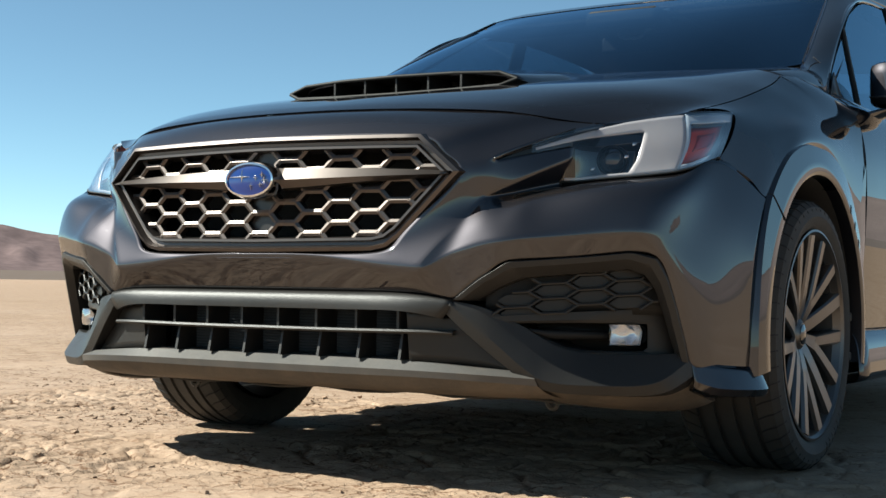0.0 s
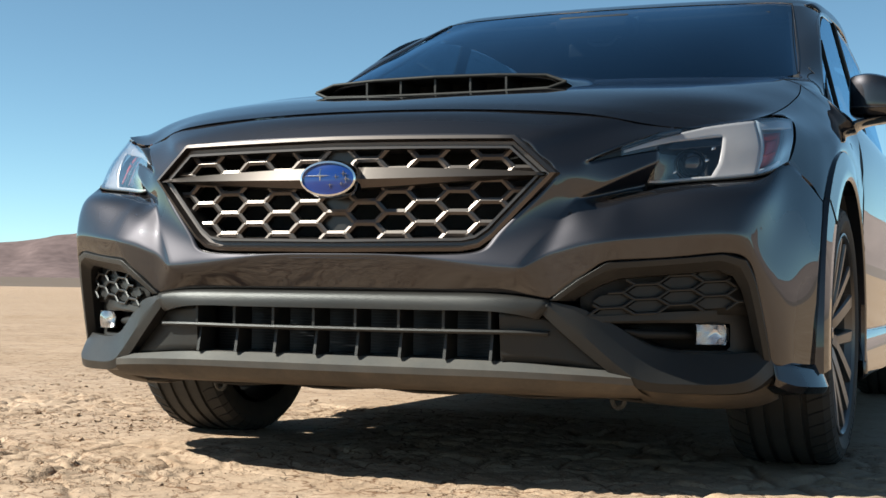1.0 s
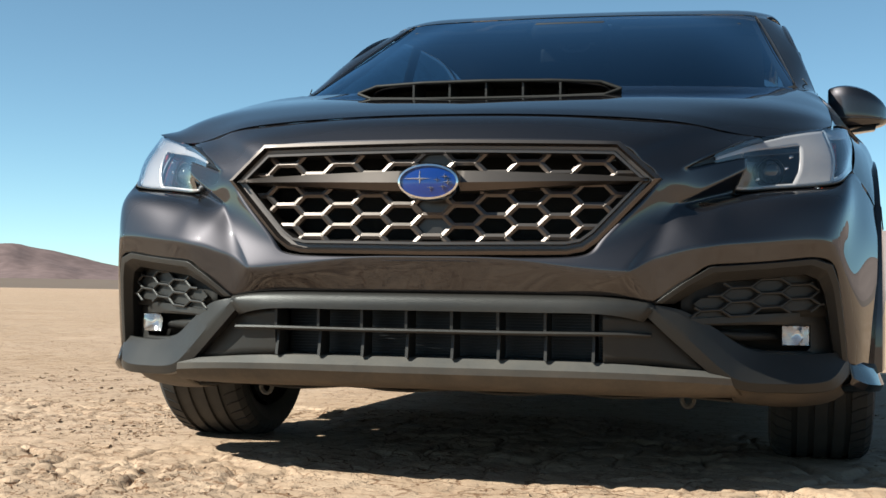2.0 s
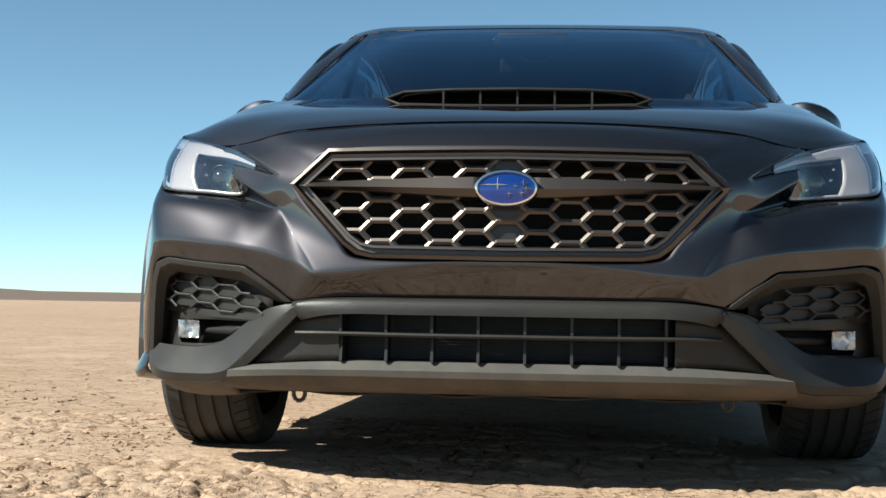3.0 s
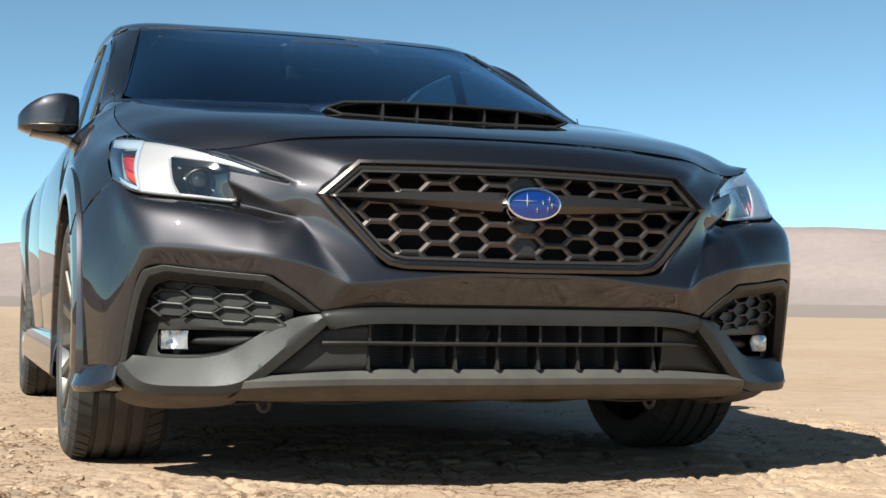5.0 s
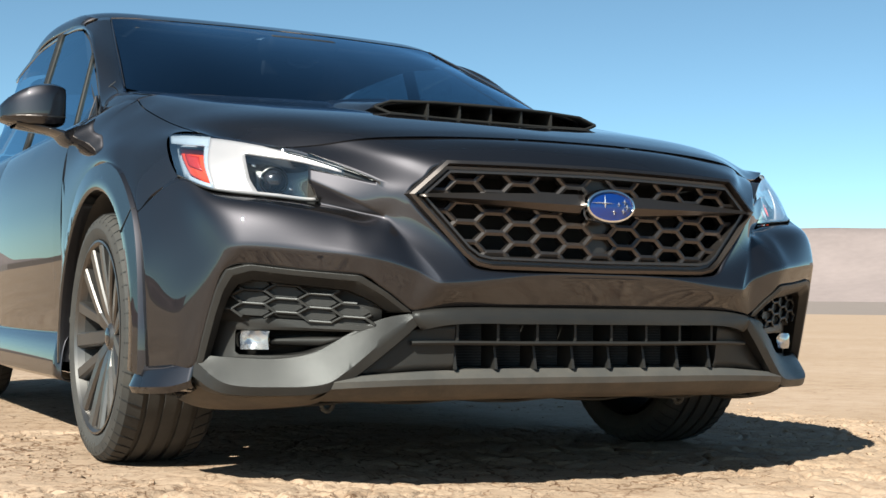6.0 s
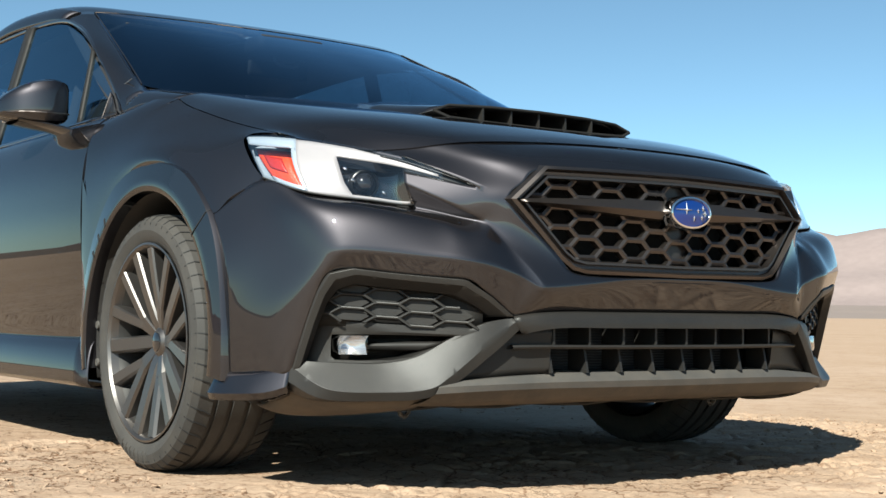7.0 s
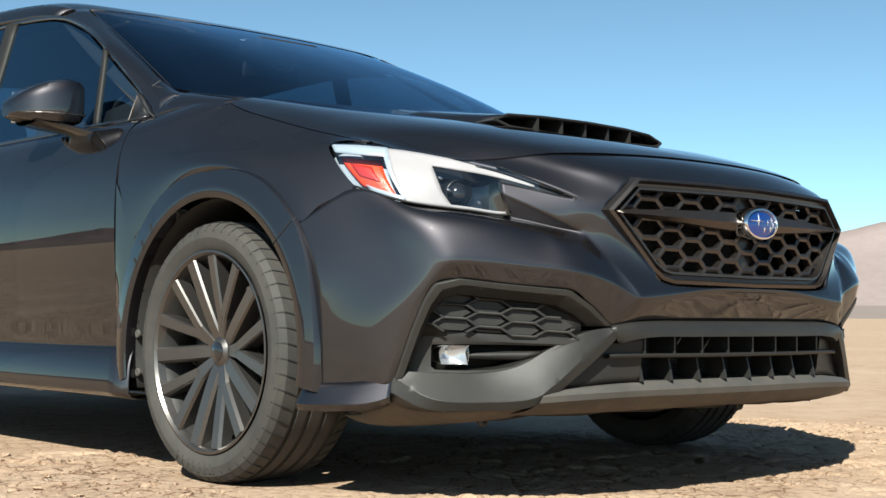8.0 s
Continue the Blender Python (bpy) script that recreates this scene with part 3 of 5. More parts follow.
def lower_intake():
    bm = bmesh.new()
    lip_t = [(0, .125, .272), (.2, .127, .272), (.36, .135, .270), (.50, .150, .258), (.592, .165, .250)]
    lip_s = [(0, .078, .268), (.2, .081, .268), (.36, .088, .266), (.49, .106, .258), (.590, .148, .250)]
    lip_f = [(0, .056, .250), (.2, .060, .250), (.36, .070, .249), (.49, .090, .246), (.600, .136, .240)]
    lip_b = [(0, .060, .236), (.2, .064, .236), (.36, .074, .236), (.49, .094, .233), (.604, .142, .226)]
    lip_u = [(0, .100, .208), (.2, .104, .207), (.36, .116, .206), (.49, .138, .205), (.616, .182, .206)]
    lip_w = [(0, .24, .195), (.2, .24, .195), (.36, .25, .194), (.49, .265, .193), (.63, .285, .192)]
    loft(bm, [lip_t, lip_s, lip_f, lip_b], 30, 4, smooth=False)
    both(bm)
    ob = part("lower_lip", bm, LIPGREY, car, "dusty grey plastic front lip", angle=24)
    bm = bmesh.new()
    loft(bm, [lip_b, lip_u, lip_w], 30, 4)
    both(bm)
    part("lip_underside", bm, UNDER, ob, "dust coated scuffed underside")
    # side blanks of the intake
    for s in SIDES:
        bm = bmesh.new()
        loft(bm, [[(.350, .072, .366), (.350, .085, .268)], [(.42, .098, .362), (.47, .118, .262)], [(.47, .12, .345), (.56, .15, .245)]], 8, 6)
        g = curve([(.350, .072, .366), (.350, .085, .268)], 8)
        grid(bm, [g, g + (0, .10, 0)])
        if s < 0:
            flip(bm)
        part("intake_blank", bm, PLASTIC, ob, "flat grey blanking panel", thick=.003)
    bm = bmesh.new()
    bar = lambda dy, z: [(0, .050 + dy, z), (.2, .054 + dy, z), (.36, .066 + dy, z + .001), (.445, .088 + dy, z)]
    loft(bm, [bar(.03, .329), bar(0, .328), bar(-.003, .324), bar(0, .320), bar(.03, .319)], 30, 2, smooth=False)
    both(bm)
    part("intake_bar", bm, PLASTIC, ob, "slim horizontal intake bar")
    for k in range(-4, 4):
        x = (k + .42) * .0965
        y = .058 + .1 * x * x
        for z0, z1, dy in ((.326, .368, 0), (.268, .322, .006)):
            bm = box(bmesh.new(), x - .003, x + .003, y + dy, y + .07, z0, z1)
            for v in bm.verts:
                if z1 < .35 and v.co.y < y + .05 and v.co.z > .3:
                    v.co.y += .012
            part("intake_fin", bm, PLASTIC, ob)
    bm = box(bmesh.new(), -.36, .36, .17, .20, .20, .40)
    part("radiator", bm, RADIATOR, ob, "dark radiator core")
    bm = bmesh.new()
    for k in range(16):
        z = .272 + k * .0062
        box(bm, -.345, .345, .160, .172, z, z + .0022)
    tagged(part("radiator_core", bm, RADIATOR, ob, "fine horizontal cooler fins"), kind="stuff")
    # undertray, dusty and scuffed, its colour darkened for the shade under the car
    bm = bmesh.new()
    rows = []
    for y, z, w in ((.24, .190, .60), (.3, .186, .62), (.36, .184, .63), (.46, .190, .62), (.60, .186, .56), (1.4, .18, .60), (4.3, .19, .66)):
        rows.append([(w * (k / 12 - 1), y + .02 * abs(k / 12 - 1), z - .004 * math.cos(k * 1.3)) for k in range(25)])
    grid(bm, rows)
    part("undertray", bm, TRAY, ob, "dusty undertray, darkened for the shade under the car", thick=.006)
    for s in SIDES:
        bm = bmesh.new()
        loft(bm, [[(.594, .150, .229), (.660, .207, .219), (.752, .294, .217), (.838, .368, .240)], [(.60, .24, .192), (.70, .32, .184), (.79, .40, .186), (.83, .44, .20)], [(.62, .44, .176), (.70, .47, .166), (.77, .50, .170), (.82, .52, .19)]], 14, 5)
        if s < 0:
            flip(bm)
        part("splash_guard", bm, UNDER, ob, "dust covered splash guard", thick=.005)
        # tow eye
        bm = bmesh.new()
        for k in range(12):
            a, b = 2 * math.pi * k / 12, 2 * math.pi * (k + 1) / 12
            rod(bm, (s * .497 + .014 * math.cos(a), .42, .176 + .018 * math.sin(a)), (s * .497 + .014 * math.cos(b), .42, .176 + .018 * math.sin(b)), .0055, 6)
        part("tow_eye", bm, LIPGREY, ob, "dusty tow eye under the bumper")
        # winglet ahead of the wheel
        bm = bmesh.new()
        loft(bm, [[(.834, .347, .276), (.859, .388, .270), (.875, .430, .265), (.899, .515, .260), (.899, .560, .260)], [(.842, .345, .238), (.872, .382, .224), (.896, .430, .219), (.917, .520, .215), (.915, .575, .215)],
                  [(.838, .350, .226), (.866, .388, .211), (.890, .435, .206), (.911, .525, .202), (.909, .580, .202)], [(.80, .40, .21), (.83, .44, .20), (.85, .48, .198), (.88, .54, .198), (.88, .585, .198)]], 24, 4, smooth=False)
        if s < 0:
            flip(bm)
        part("winglet", bm, PAINT, ob, "body coloured corner winglet", thick=.004)
    return ob


def lamp_recess(s):
    """Panel with honeycomb and fog lamp inside the frame."""
    bm = bmesh.new()
    dep = lambda x, z: (.150 + .80 * (x - .55)) if x < .72 else (.286 + 1.15 * (x - .72))
    near = lambda x: .136 + .72 * (x - .57)
    g = []
    for k in range(13):
        x = .50 + (.815 - .50) * k / 12
        g.append([(x, near(x) + .035, z) for z in np.linspace(.478, .365, 6)])
    grid(bm, g)
    if s < 0:
        flip(bm)
    ob = part("fog_lamp_panel", bm, BLACK, car, "black recessed corner panel", thick=.003)
    poly = [(.512, .364), (.545, .396), (.572, .422), (.585, .431), (.66, .443), (.738, .453), (.768, .434), (.784, .392), (.788, .379), (.66, .369), (.540, .359)]
    bm, fb = bmesh.new(), []
    hexmesh(bm, .676, .428, .0790, .0290, 5, 4, poly, lambda x, z: near(x) + .006, .0027, .008, lambda x, z: True, fb, .07)
    if s < 0:
        flip(bm), [flip(b) for b in fb]
    part("corner_mesh", bm, PLASTIC, ob, "grey plastic honeycomb")
    for b in fb:
        part("corner_blank", b, PLASTIC, ob)
    # lower tray with a slot for the lamp
    bm = bmesh.new()
    slot = [(.755, .348), (.70, .349), (.64, .349), (.60, .348), (.552, .346), (.585, .324), (.628, .300), (.66, .293), (.71, .291), (.75, .292), (.757, .300), (.757, .340)]
    rim = [(.800, .377), (.70, .371), (.64, .367), (.58, .362), (.520, .358), (.562, .330), (.612, .296), (.66, .280), (.73, .276), (.806, .280), (.808, .310), (.806, .350)]
    Q = lambda p, d: (p[0], dep(p[0], p[1]) - .022 + d, p[1])
    rims, slots = rim + rim[:1], slot + slot[:1]
    grid(bm, [[Q(p, .016) for p in rims], [Q(p, .004) for p in rims], [Q((a[0] * .25 + b[0] * .75, a[1] * .25 + b[1] * .75), .004) for a, b in zip(rims, slots)],
              [Q(p, .008) for p in slots], [Q(p, .075) for p in slots]])
    if s < 0:
        flip(bm)
    part("fog_lamp_tray", bm, PLASTIC, ob, "grey plastic tray with slot", thick=.003, angle=25)
    bm = bmesh.new()
    grid(bm, [[Q(p, .072) for p in slots], [Q((.68, .325), .072)] * len(slots)])
    loft(bm, [[Q((.575, .334), .014), Q((.685, .331), .045)], [Q((.585, .327), .010), Q((.695, .322), .040)], [Q((.60, .316), .020), Q((.70, .314), .055)]], 8, 3)
    if s < 0:
        flip(bm)
    part("slot_back", bm, BLACK, ob, thick=.003)
    # the lamp itself
    bm = bmesh.new()
    rows = []
    for f, d in ((1.0, .03), (1.0, .004), (.93, -.003), (.5, -.006), (.0, -.007)):
        r = []
        for k in range(33):
            a = 2 * math.pi * k / 32
            c, q = math.cos(a), math.sin(a)
            e = (abs(c) ** 4 + abs(q) ** 4) ** -.25
            x, z = .726 + .029 * f * e * c, .325 + .0215 * f * e * q
            r.append((x, .284 + .45 * (x - .726) + d - .012, z))
        rows.append(r)
    grid(bm, rows)
    if s < 0:
        flip(bm)
    lamp = part("fog_lamp", bm, LENS, ob, "clear rectangular fog lamp")
    bm = bmesh.new()
    g = []
    for j in range(7):
        us = [2 * i / 12 - 1 for i in range(13)]
        v = 2 * j / 6 - 1
        g.append([(.726 + .027 * u, .284 + .012 * u + .020 - .024 * u * u - .010 * v * v + .0022 * math.sin(6 * u + 1) * math.cos(j * 1.5), .325 + .020 * v) for u in us])
    grid(bm, g)
    if s < 0:
        flip(bm)
    part("fog_reflector", bm, LAMPCHROME, lamp, "faceted bright reflector", angle=40)
    return ob


LAMP_COLS = [
    [(.506, .131, .6655), (.508, .133, .659), (.520, .145, .645)],
    [(.625, .250, .730), (.622, .240, .682), (.602, .233, .626)],
    [(.700, .320, .752), (.700, .288, .693), (.690, .272, .633)],
    [(.765, .400, .771), (.778, .353, .706), (.775, .318, .642)],
    [(.815, .486, .783), (.829, .424, .718), (.818, .362, .654)],
    [(.839, .562, .788), (.848, .515, .741), (.847, .464, .686)],
]


def lamp_point(u, v, back=0.0):
    """A place on the lens; u runs from the inner tip (-1) to the outer corner (4), v from top to bottom."""
    p = along([along(c, 2 * v) for c in LAMP_COLS], u + 1)
    return (p[0] - back * .55, p[1] + back * .83, p[2])


def headlight(s):
    lerp = lambda a, b, k: a + (b - a) * k

    def sheet(bm, f, back, n, m):
        grid(bm, [[lamp_point(*f(i / n, j / m), back(i / n, j / m) if callable(back) else back) for i in range(n + 1)] for j in range(m + 1)])
        return bm

    def finish(name, bm, mat, parent, label="", **kw):
        if s < 0:
            flip(bm)
        return part(name, bm, mat, parent, label, **kw)

    # clear lens: the body and its pointed inner arm
    bm = sheet(bmesh.new(), lambda a, b: (4 * a, b), 0, 20, 10)
    sheet(bm, lambda a, b: (.55 * a - .55, .36 * b), 0, 10, 5)
    ob = finish("headlight", bm, LENS, car, "clear headlight with white C-shaped light guide", weld=.002)
    ob.visible_shadow = False
    bm = sheet(bmesh.new(), lambda a, b: (4 * a, b), .064, 20, 10)
    sheet(bm, lambda a, b: (0, .34 + .66 * b), lambda a, b: .012 + .052 * a, 3, 10)
    finish("headlight_housing", bm, GLOSSBLACK, ob, "black lamp housing", thick=.003)
    # white light guide: upright block, upper arm that runs out to the tip, thin lower strip
    inner = lambda b: 1.50 - .06 * b - .5 * max(0, b - .72) ** 1.1 * (b > .72)
    row = lambda k: lerp(.05, .985, k / 18)
    bm = bmesh.new()
    sheet(bm, lambda a, b: (lerp(inner(row(18 * b)), lerp(2.36, 2.58, b), a), row(18 * b)), .010, 10, 18)
    sheet(bm, lambda a, b: (lerp(-.50, inner(row(4 * b)), a), lerp(lerp(.17, .05, min(1, 1.3 * a)), row(4), b)), .010, 26, 4)
    sheet(bm, lambda a, b: (lerp(.06, inner(row(17 + b)), a), row(17 + b)), .010, 16, 1)
    finish("light_guide", bm, WHITELAMP, ob, "white C-shaped light guide", thick=.004)
    am = lambda a, b, k=0.0: (lerp(lerp(2.55, 2.69, b) + k, lerp(3.80, 3.62, b) - k, a), lerp(lerp(.25, .92, b), lerp(.27, .86, b), a))
    reflector = finish("side_reflector", sheet(bmesh.new(), am, .052, 8, 8), AMBER, ob, "amber side reflector", thick=.004)
    finish("reflector_core", sheet(bmesh.new(), lambda a, b: am(lerp(.25, .8, a), lerp(.2, .62, b)), .0485, 6, 6), REDLENS, reflector, "darker red core", thick=.002)
    finish("lamp_bezel", sheet(bmesh.new(), lambda a, b: (lerp(lerp(2.36, 2.58, b), 4.0, a), lerp(.02, .98, b)), .060, 12, 8), LAMPGREY, ob, "bright inner bezel", thick=.003)
    bm = sheet(bmesh.new(), lambda a, b: (lerp(2.36, 3.98, a), lerp(.03, lerp(.20, .24, a), b)), .009, 14, 3)
    sheet(bm, lambda a, b: (lerp(lerp(2.36, 2.48, b), lerp(2.53, 2.66, b), a), lerp(.2, .97, b)), .009, 3, 8)
    sheet(bm, lambda a, b: (lerp(2.55, 3.6, a), lerp(lerp(.90, .86, a), .97, b)), .009, 8, 3)
    finish("reflector_frame", bm, LAMPGREY, ob, "pale frame round the reflector", thick=.002)
    # projector
    c = Vector((.672, .322, .672))
    d = Vector((.35, -.93, 0)).normalized()
    q = Matrix.Translation(c) @ d.to_track_quat("X", "Z").to_matrix().to_4x4()
    for name, prof, mat, lab in (("projector_lens", [(.016, 0), (.013, .012), (.004, .023), (-.004, .027)], GLOSSBLACK, "round projector lens"),
                                 ("projector_ring", [(-.004, .027), (.003, .029), (.002, .031), (-.03, .034)], SATINBLACK, "dark projector ring")):
        bm = bmesh.new()
        lathe(bm, prof, steps=28)
        bmesh.ops.transform(bm, matrix=q, verts=bm.verts)
        finish(name, bm, mat, ob, lab)
    # small bright shutter pieces beside the projector
    for u, v in ((1.32, .42), (.55, .78), (1.22, .62)):
        bm = sheet(bmesh.new(), lambda a, b: (u + .09 * a, v + .05 * b), .028, 2, 2)
        finish("shutter_piece", bm, CHROME, ob, thick=.004)
    # gloss black shell round the arm
    bm = sheet(bmesh.new(), lambda a, b: (a - 1, lerp(-.02, .40, b)), .013, 12, 4)
    sheet(bm, lambda a, b: (a - 1, .385), lambda a, b: lerp(.001, .03, b), 12, 3)
    sheet(bm, lambda a, b: (a - 1, -.015), lambda a, b: lerp(.001, .03, b), 12, 3)
    top = curve([(.508, .134, .664), (.582, .220, .710), (.654, .328, .744)], 16)
    grid(bm, [top + (-.001, .003, -.001), [lamp_point(-1 + 1.42 * k / 15, .10, .004) for k in range(16)]])
    finish("arm_shell", bm, SATINBLACK, ob, "gloss black shell round the lamp arm", thick=.002)
    # near-black strip for the shaded gap along the lower edge
    bm = bmesh.new()
    grid(bm, [[lamp_point(4 * i / 24, 1.0, b) for i in range(25)] for b in (-.0015, .012)])
    finish("lamp_gasket", bm, SEAM, ob, thick=.003)
    return ob


def scoop():
    bm = bmesh.new()
    rows = []
    for y, w, t, b in ((.585, .262, .915, .880), (.64, .262, .922, .888), (.76, .255, .938, .905), (.90, .24, .960, .940), (1.03, .21, .984, .972)):
        rows.append([(-w - .068, y + .06, b - .035), (-w - .046, y + .02, b - .004), (-w - .02, y + .004, t - .010), (-w * .5, y - .010, t + .003), (0, y - .014, t + .005), (w * .5, y - .010, t + .003), (w + .02, y + .004, t - .010), (w + .046, y + .02, b - .004), (w + .068, y + .06, b - .035)])
    grid(bm, [curve(r, 48) for r in rows])
    ob = part("hood_scoop", bm, PAINT, car, "raised air scoop on the hood", thick=.008, angle=40)
    bm = bmesh.new()
    ring = [(0, .545, .916), (.16, .552, .915), (.278, .566, .911), (.325, .562, .893), (.288, .548, .878), (.16, .546, .875), (0, .545, .874)]
    ring += [(-x, y, z) for x, y, z in ring[-2:0:-1]]
    ring.append(ring[0])
    for a, b in zip(ring, ring[1:]):
        rod(bm, a, b, .0042, 8)
    part("scoop_rim", bm, BLACK, ob, "black scoop rim", angle=60)
    bm = bmesh.new()
    back = [(x * .97, .68, z) for x, y, z in ring]
    grid(bm, [ring, back, [(0, .68, .885)] * len(ring)])
    part("scoop_mouth", bm, SEAM, ob, "black scoop mouth")
    for k in range(5):
        x = (k - 2) * .0905
        part("scoop_fin", box(bmesh.new(), x - .0025, x + .0025, .552, .66, .872, .914), PLASTIC, ob)
    return ob


def glasshouse():
    """Screens, roof and pillars."""
    base = [(0, 1.055, .962), (.25, 1.075, .965), (.5, 1.17, .985), (.68, 1.30, .998), (.728, 1.42, 1.024)]
    head = [(0, 2.03, 1.366), (.2, 2.037, 1.366), (.4, 2.06, 1.366), (.54, 2.095, 1.368), (.603, 2.12, 1.366)]
    mid = [tuple((np.array(a) + np.array(b)) / 2 + np.array((0, -.018, .02)) * k) for a, b, k in zip(base, head, (1, 1, .9, .3, 0))]
    bm = bmesh.new()
    loft(bm, [base, mid, head], 24, 8)
    both(bm)
    ws = part("windshield", bm, SCREENGLASS, car, "dark tinted windshield", weld=.002)
    ws.visible_shadow = False
    bm = bmesh.new()
    rows = [[(0, 2.03, 1.368), (.2, 2.037, 1.368), (.4, 2.06, 1.368), (.55, 2.10, 1.370), (.640, 2.14, 1.366)],
            [(0, 2.35, 1.440), (.2, 2.35, 1.439), (.4, 2.35, 1.436), (.56, 2.35, 1.431), (.652, 2.35, 1.412)],
            [(0, 2.85, 1.462), (.2, 2.85, 1.461), (.4, 2.85, 1.456), (.56, 2.85, 1.451), (.660, 2.85, 1.431)],
            [(0, 3.52, 1.400), (.2, 3.52, 1.398), (.4, 3.50, 1.390), (.56, 3.48, 1.375), (.635, 3.46, 1.350)]]
    loft(bm, rows, 24, 8)
    both(bm)
    part("roof", bm, PAINT, car, "graphite roof skin")
    bm = bmesh.new()
    loft(bm, [[(0, 3.52, 1.386), (.3, 3.51, 1.382), (.55, 3.48, 1.36)], [(0, 4.12, 1.10), (.3, 4.10, 1.10), (.62, 4.03, 1.08)]], 16, 6)
    both(bm)
    rw = part("rear_window", bm, SCREENGLASS, car, "tinted rear window", weld=.002)
    rw.visible_shadow = False
    for s in SIDES:
        bm = bmesh.new()
        loft(bm, [[(.603, 2.12, 1.368), (.666, 1.77, 1.198), (.728, 1.42, 1.026), (.752, 1.28, .990)],
                  [(.647, 2.145, 1.364), (.703, 1.775, 1.199), (.760, 1.45, 1.030), (.788, 1.32, .974)],
                  [(.688, 2.16, 1.337), (.733, 1.82, 1.209), (.786, 1.482, 1.014), (.808, 1.37, .926)]], 24, 5)
        loft(bm, [[(.752, 1.28, .990), (.788, 1.32, .974), (.808, 1.37, .926)], [(.758, 1.15, .966), (.784, 1.17, .958), (.800, 1.19, .941)], [(.738, 1.05, .950), (.765, 1.052, .942), (.788, 1.055, .928)]], 10, 5)
        loft(bm, [[(.752, 1.28, .990), (.758, 1.15, .968), (.738, 1.05, .952)], [(.70, 1.33, 1.003), (.69, 1.19, .976), (.66, 1.05, .955)], [(.60, 1.23, .990), (.58, 1.14, .972), (.56, 1.05, .957)]], 10, 4)
        loft(bm, [[(.640, 2.14, 1.366), (.652, 2.35, 1.411), (.660, 2.85, 1.430), (.635, 3.46, 1.348)], [(.671, 2.15, 1.355), (.677, 2.35, 1.390), (.682, 2.85, 1.408), (.66, 3.42, 1.33)], [(.688, 2.16, 1.337), (.688, 2.35, 1.360), (.688, 2.85, 1.376), (.67, 3.4, 1.31)]], 24, 3)
        loft(bm, [[(.55, 3.48, 1.363), (.62, 4.05, 1.09)], [(.63, 3.40, 1.31), (.72, 3.9, 1.02)], [(.66, 3.3, 1.2), (.80, 3.75, .93)]], 12, 4)
        if s < 0:
            flip(bm)
        part("pillar", bm, PAINT, car, "graphite roof pillar", thick=.0016, weld=.003)
        bm = bmesh.new()
        rod(bm, (.7735, 1.463, 1.018), (.752, 1.432, 1.041), .0016, 6)
        if s < 0:
            flip(bm)
        part("pillar_seam", bm, STEEL, car, "fine joint at the pillar foot")
        bm = bmesh.new()
        e = curve([(.604, 2.115, 1.372), (.668, 1.765, 1.208), (.728, 1.418, 1.032)], 12)
        for q, w in zip(e, e[1:]):
            rod(bm, q + (0, 0, -.005), w + (0, 0, -.005), .0016, 6)
        if s < 0:
            flip(bm)
        part("screen_trim", bm, DARKCHROME, car, "slim trim along the windshield edge")
    bm = bmesh.new()
    loft(bm, [[(0, 1.02, .944), (.3, 1.03, .945), (.55, 1.08, .955), (.72, 1.10, .945), (.80, 1.10, .92)],
              [(0, 1.07, .955), (.3, 1.10, .957), (.55, 1.22, .98), (.70, 1.40, 1.005), (.79, 1.40, .95)]], 24, 4)
    both(bm)
    part("cowl", bm, BLACK, car, "black cowl at the windshield base", thick=.004)


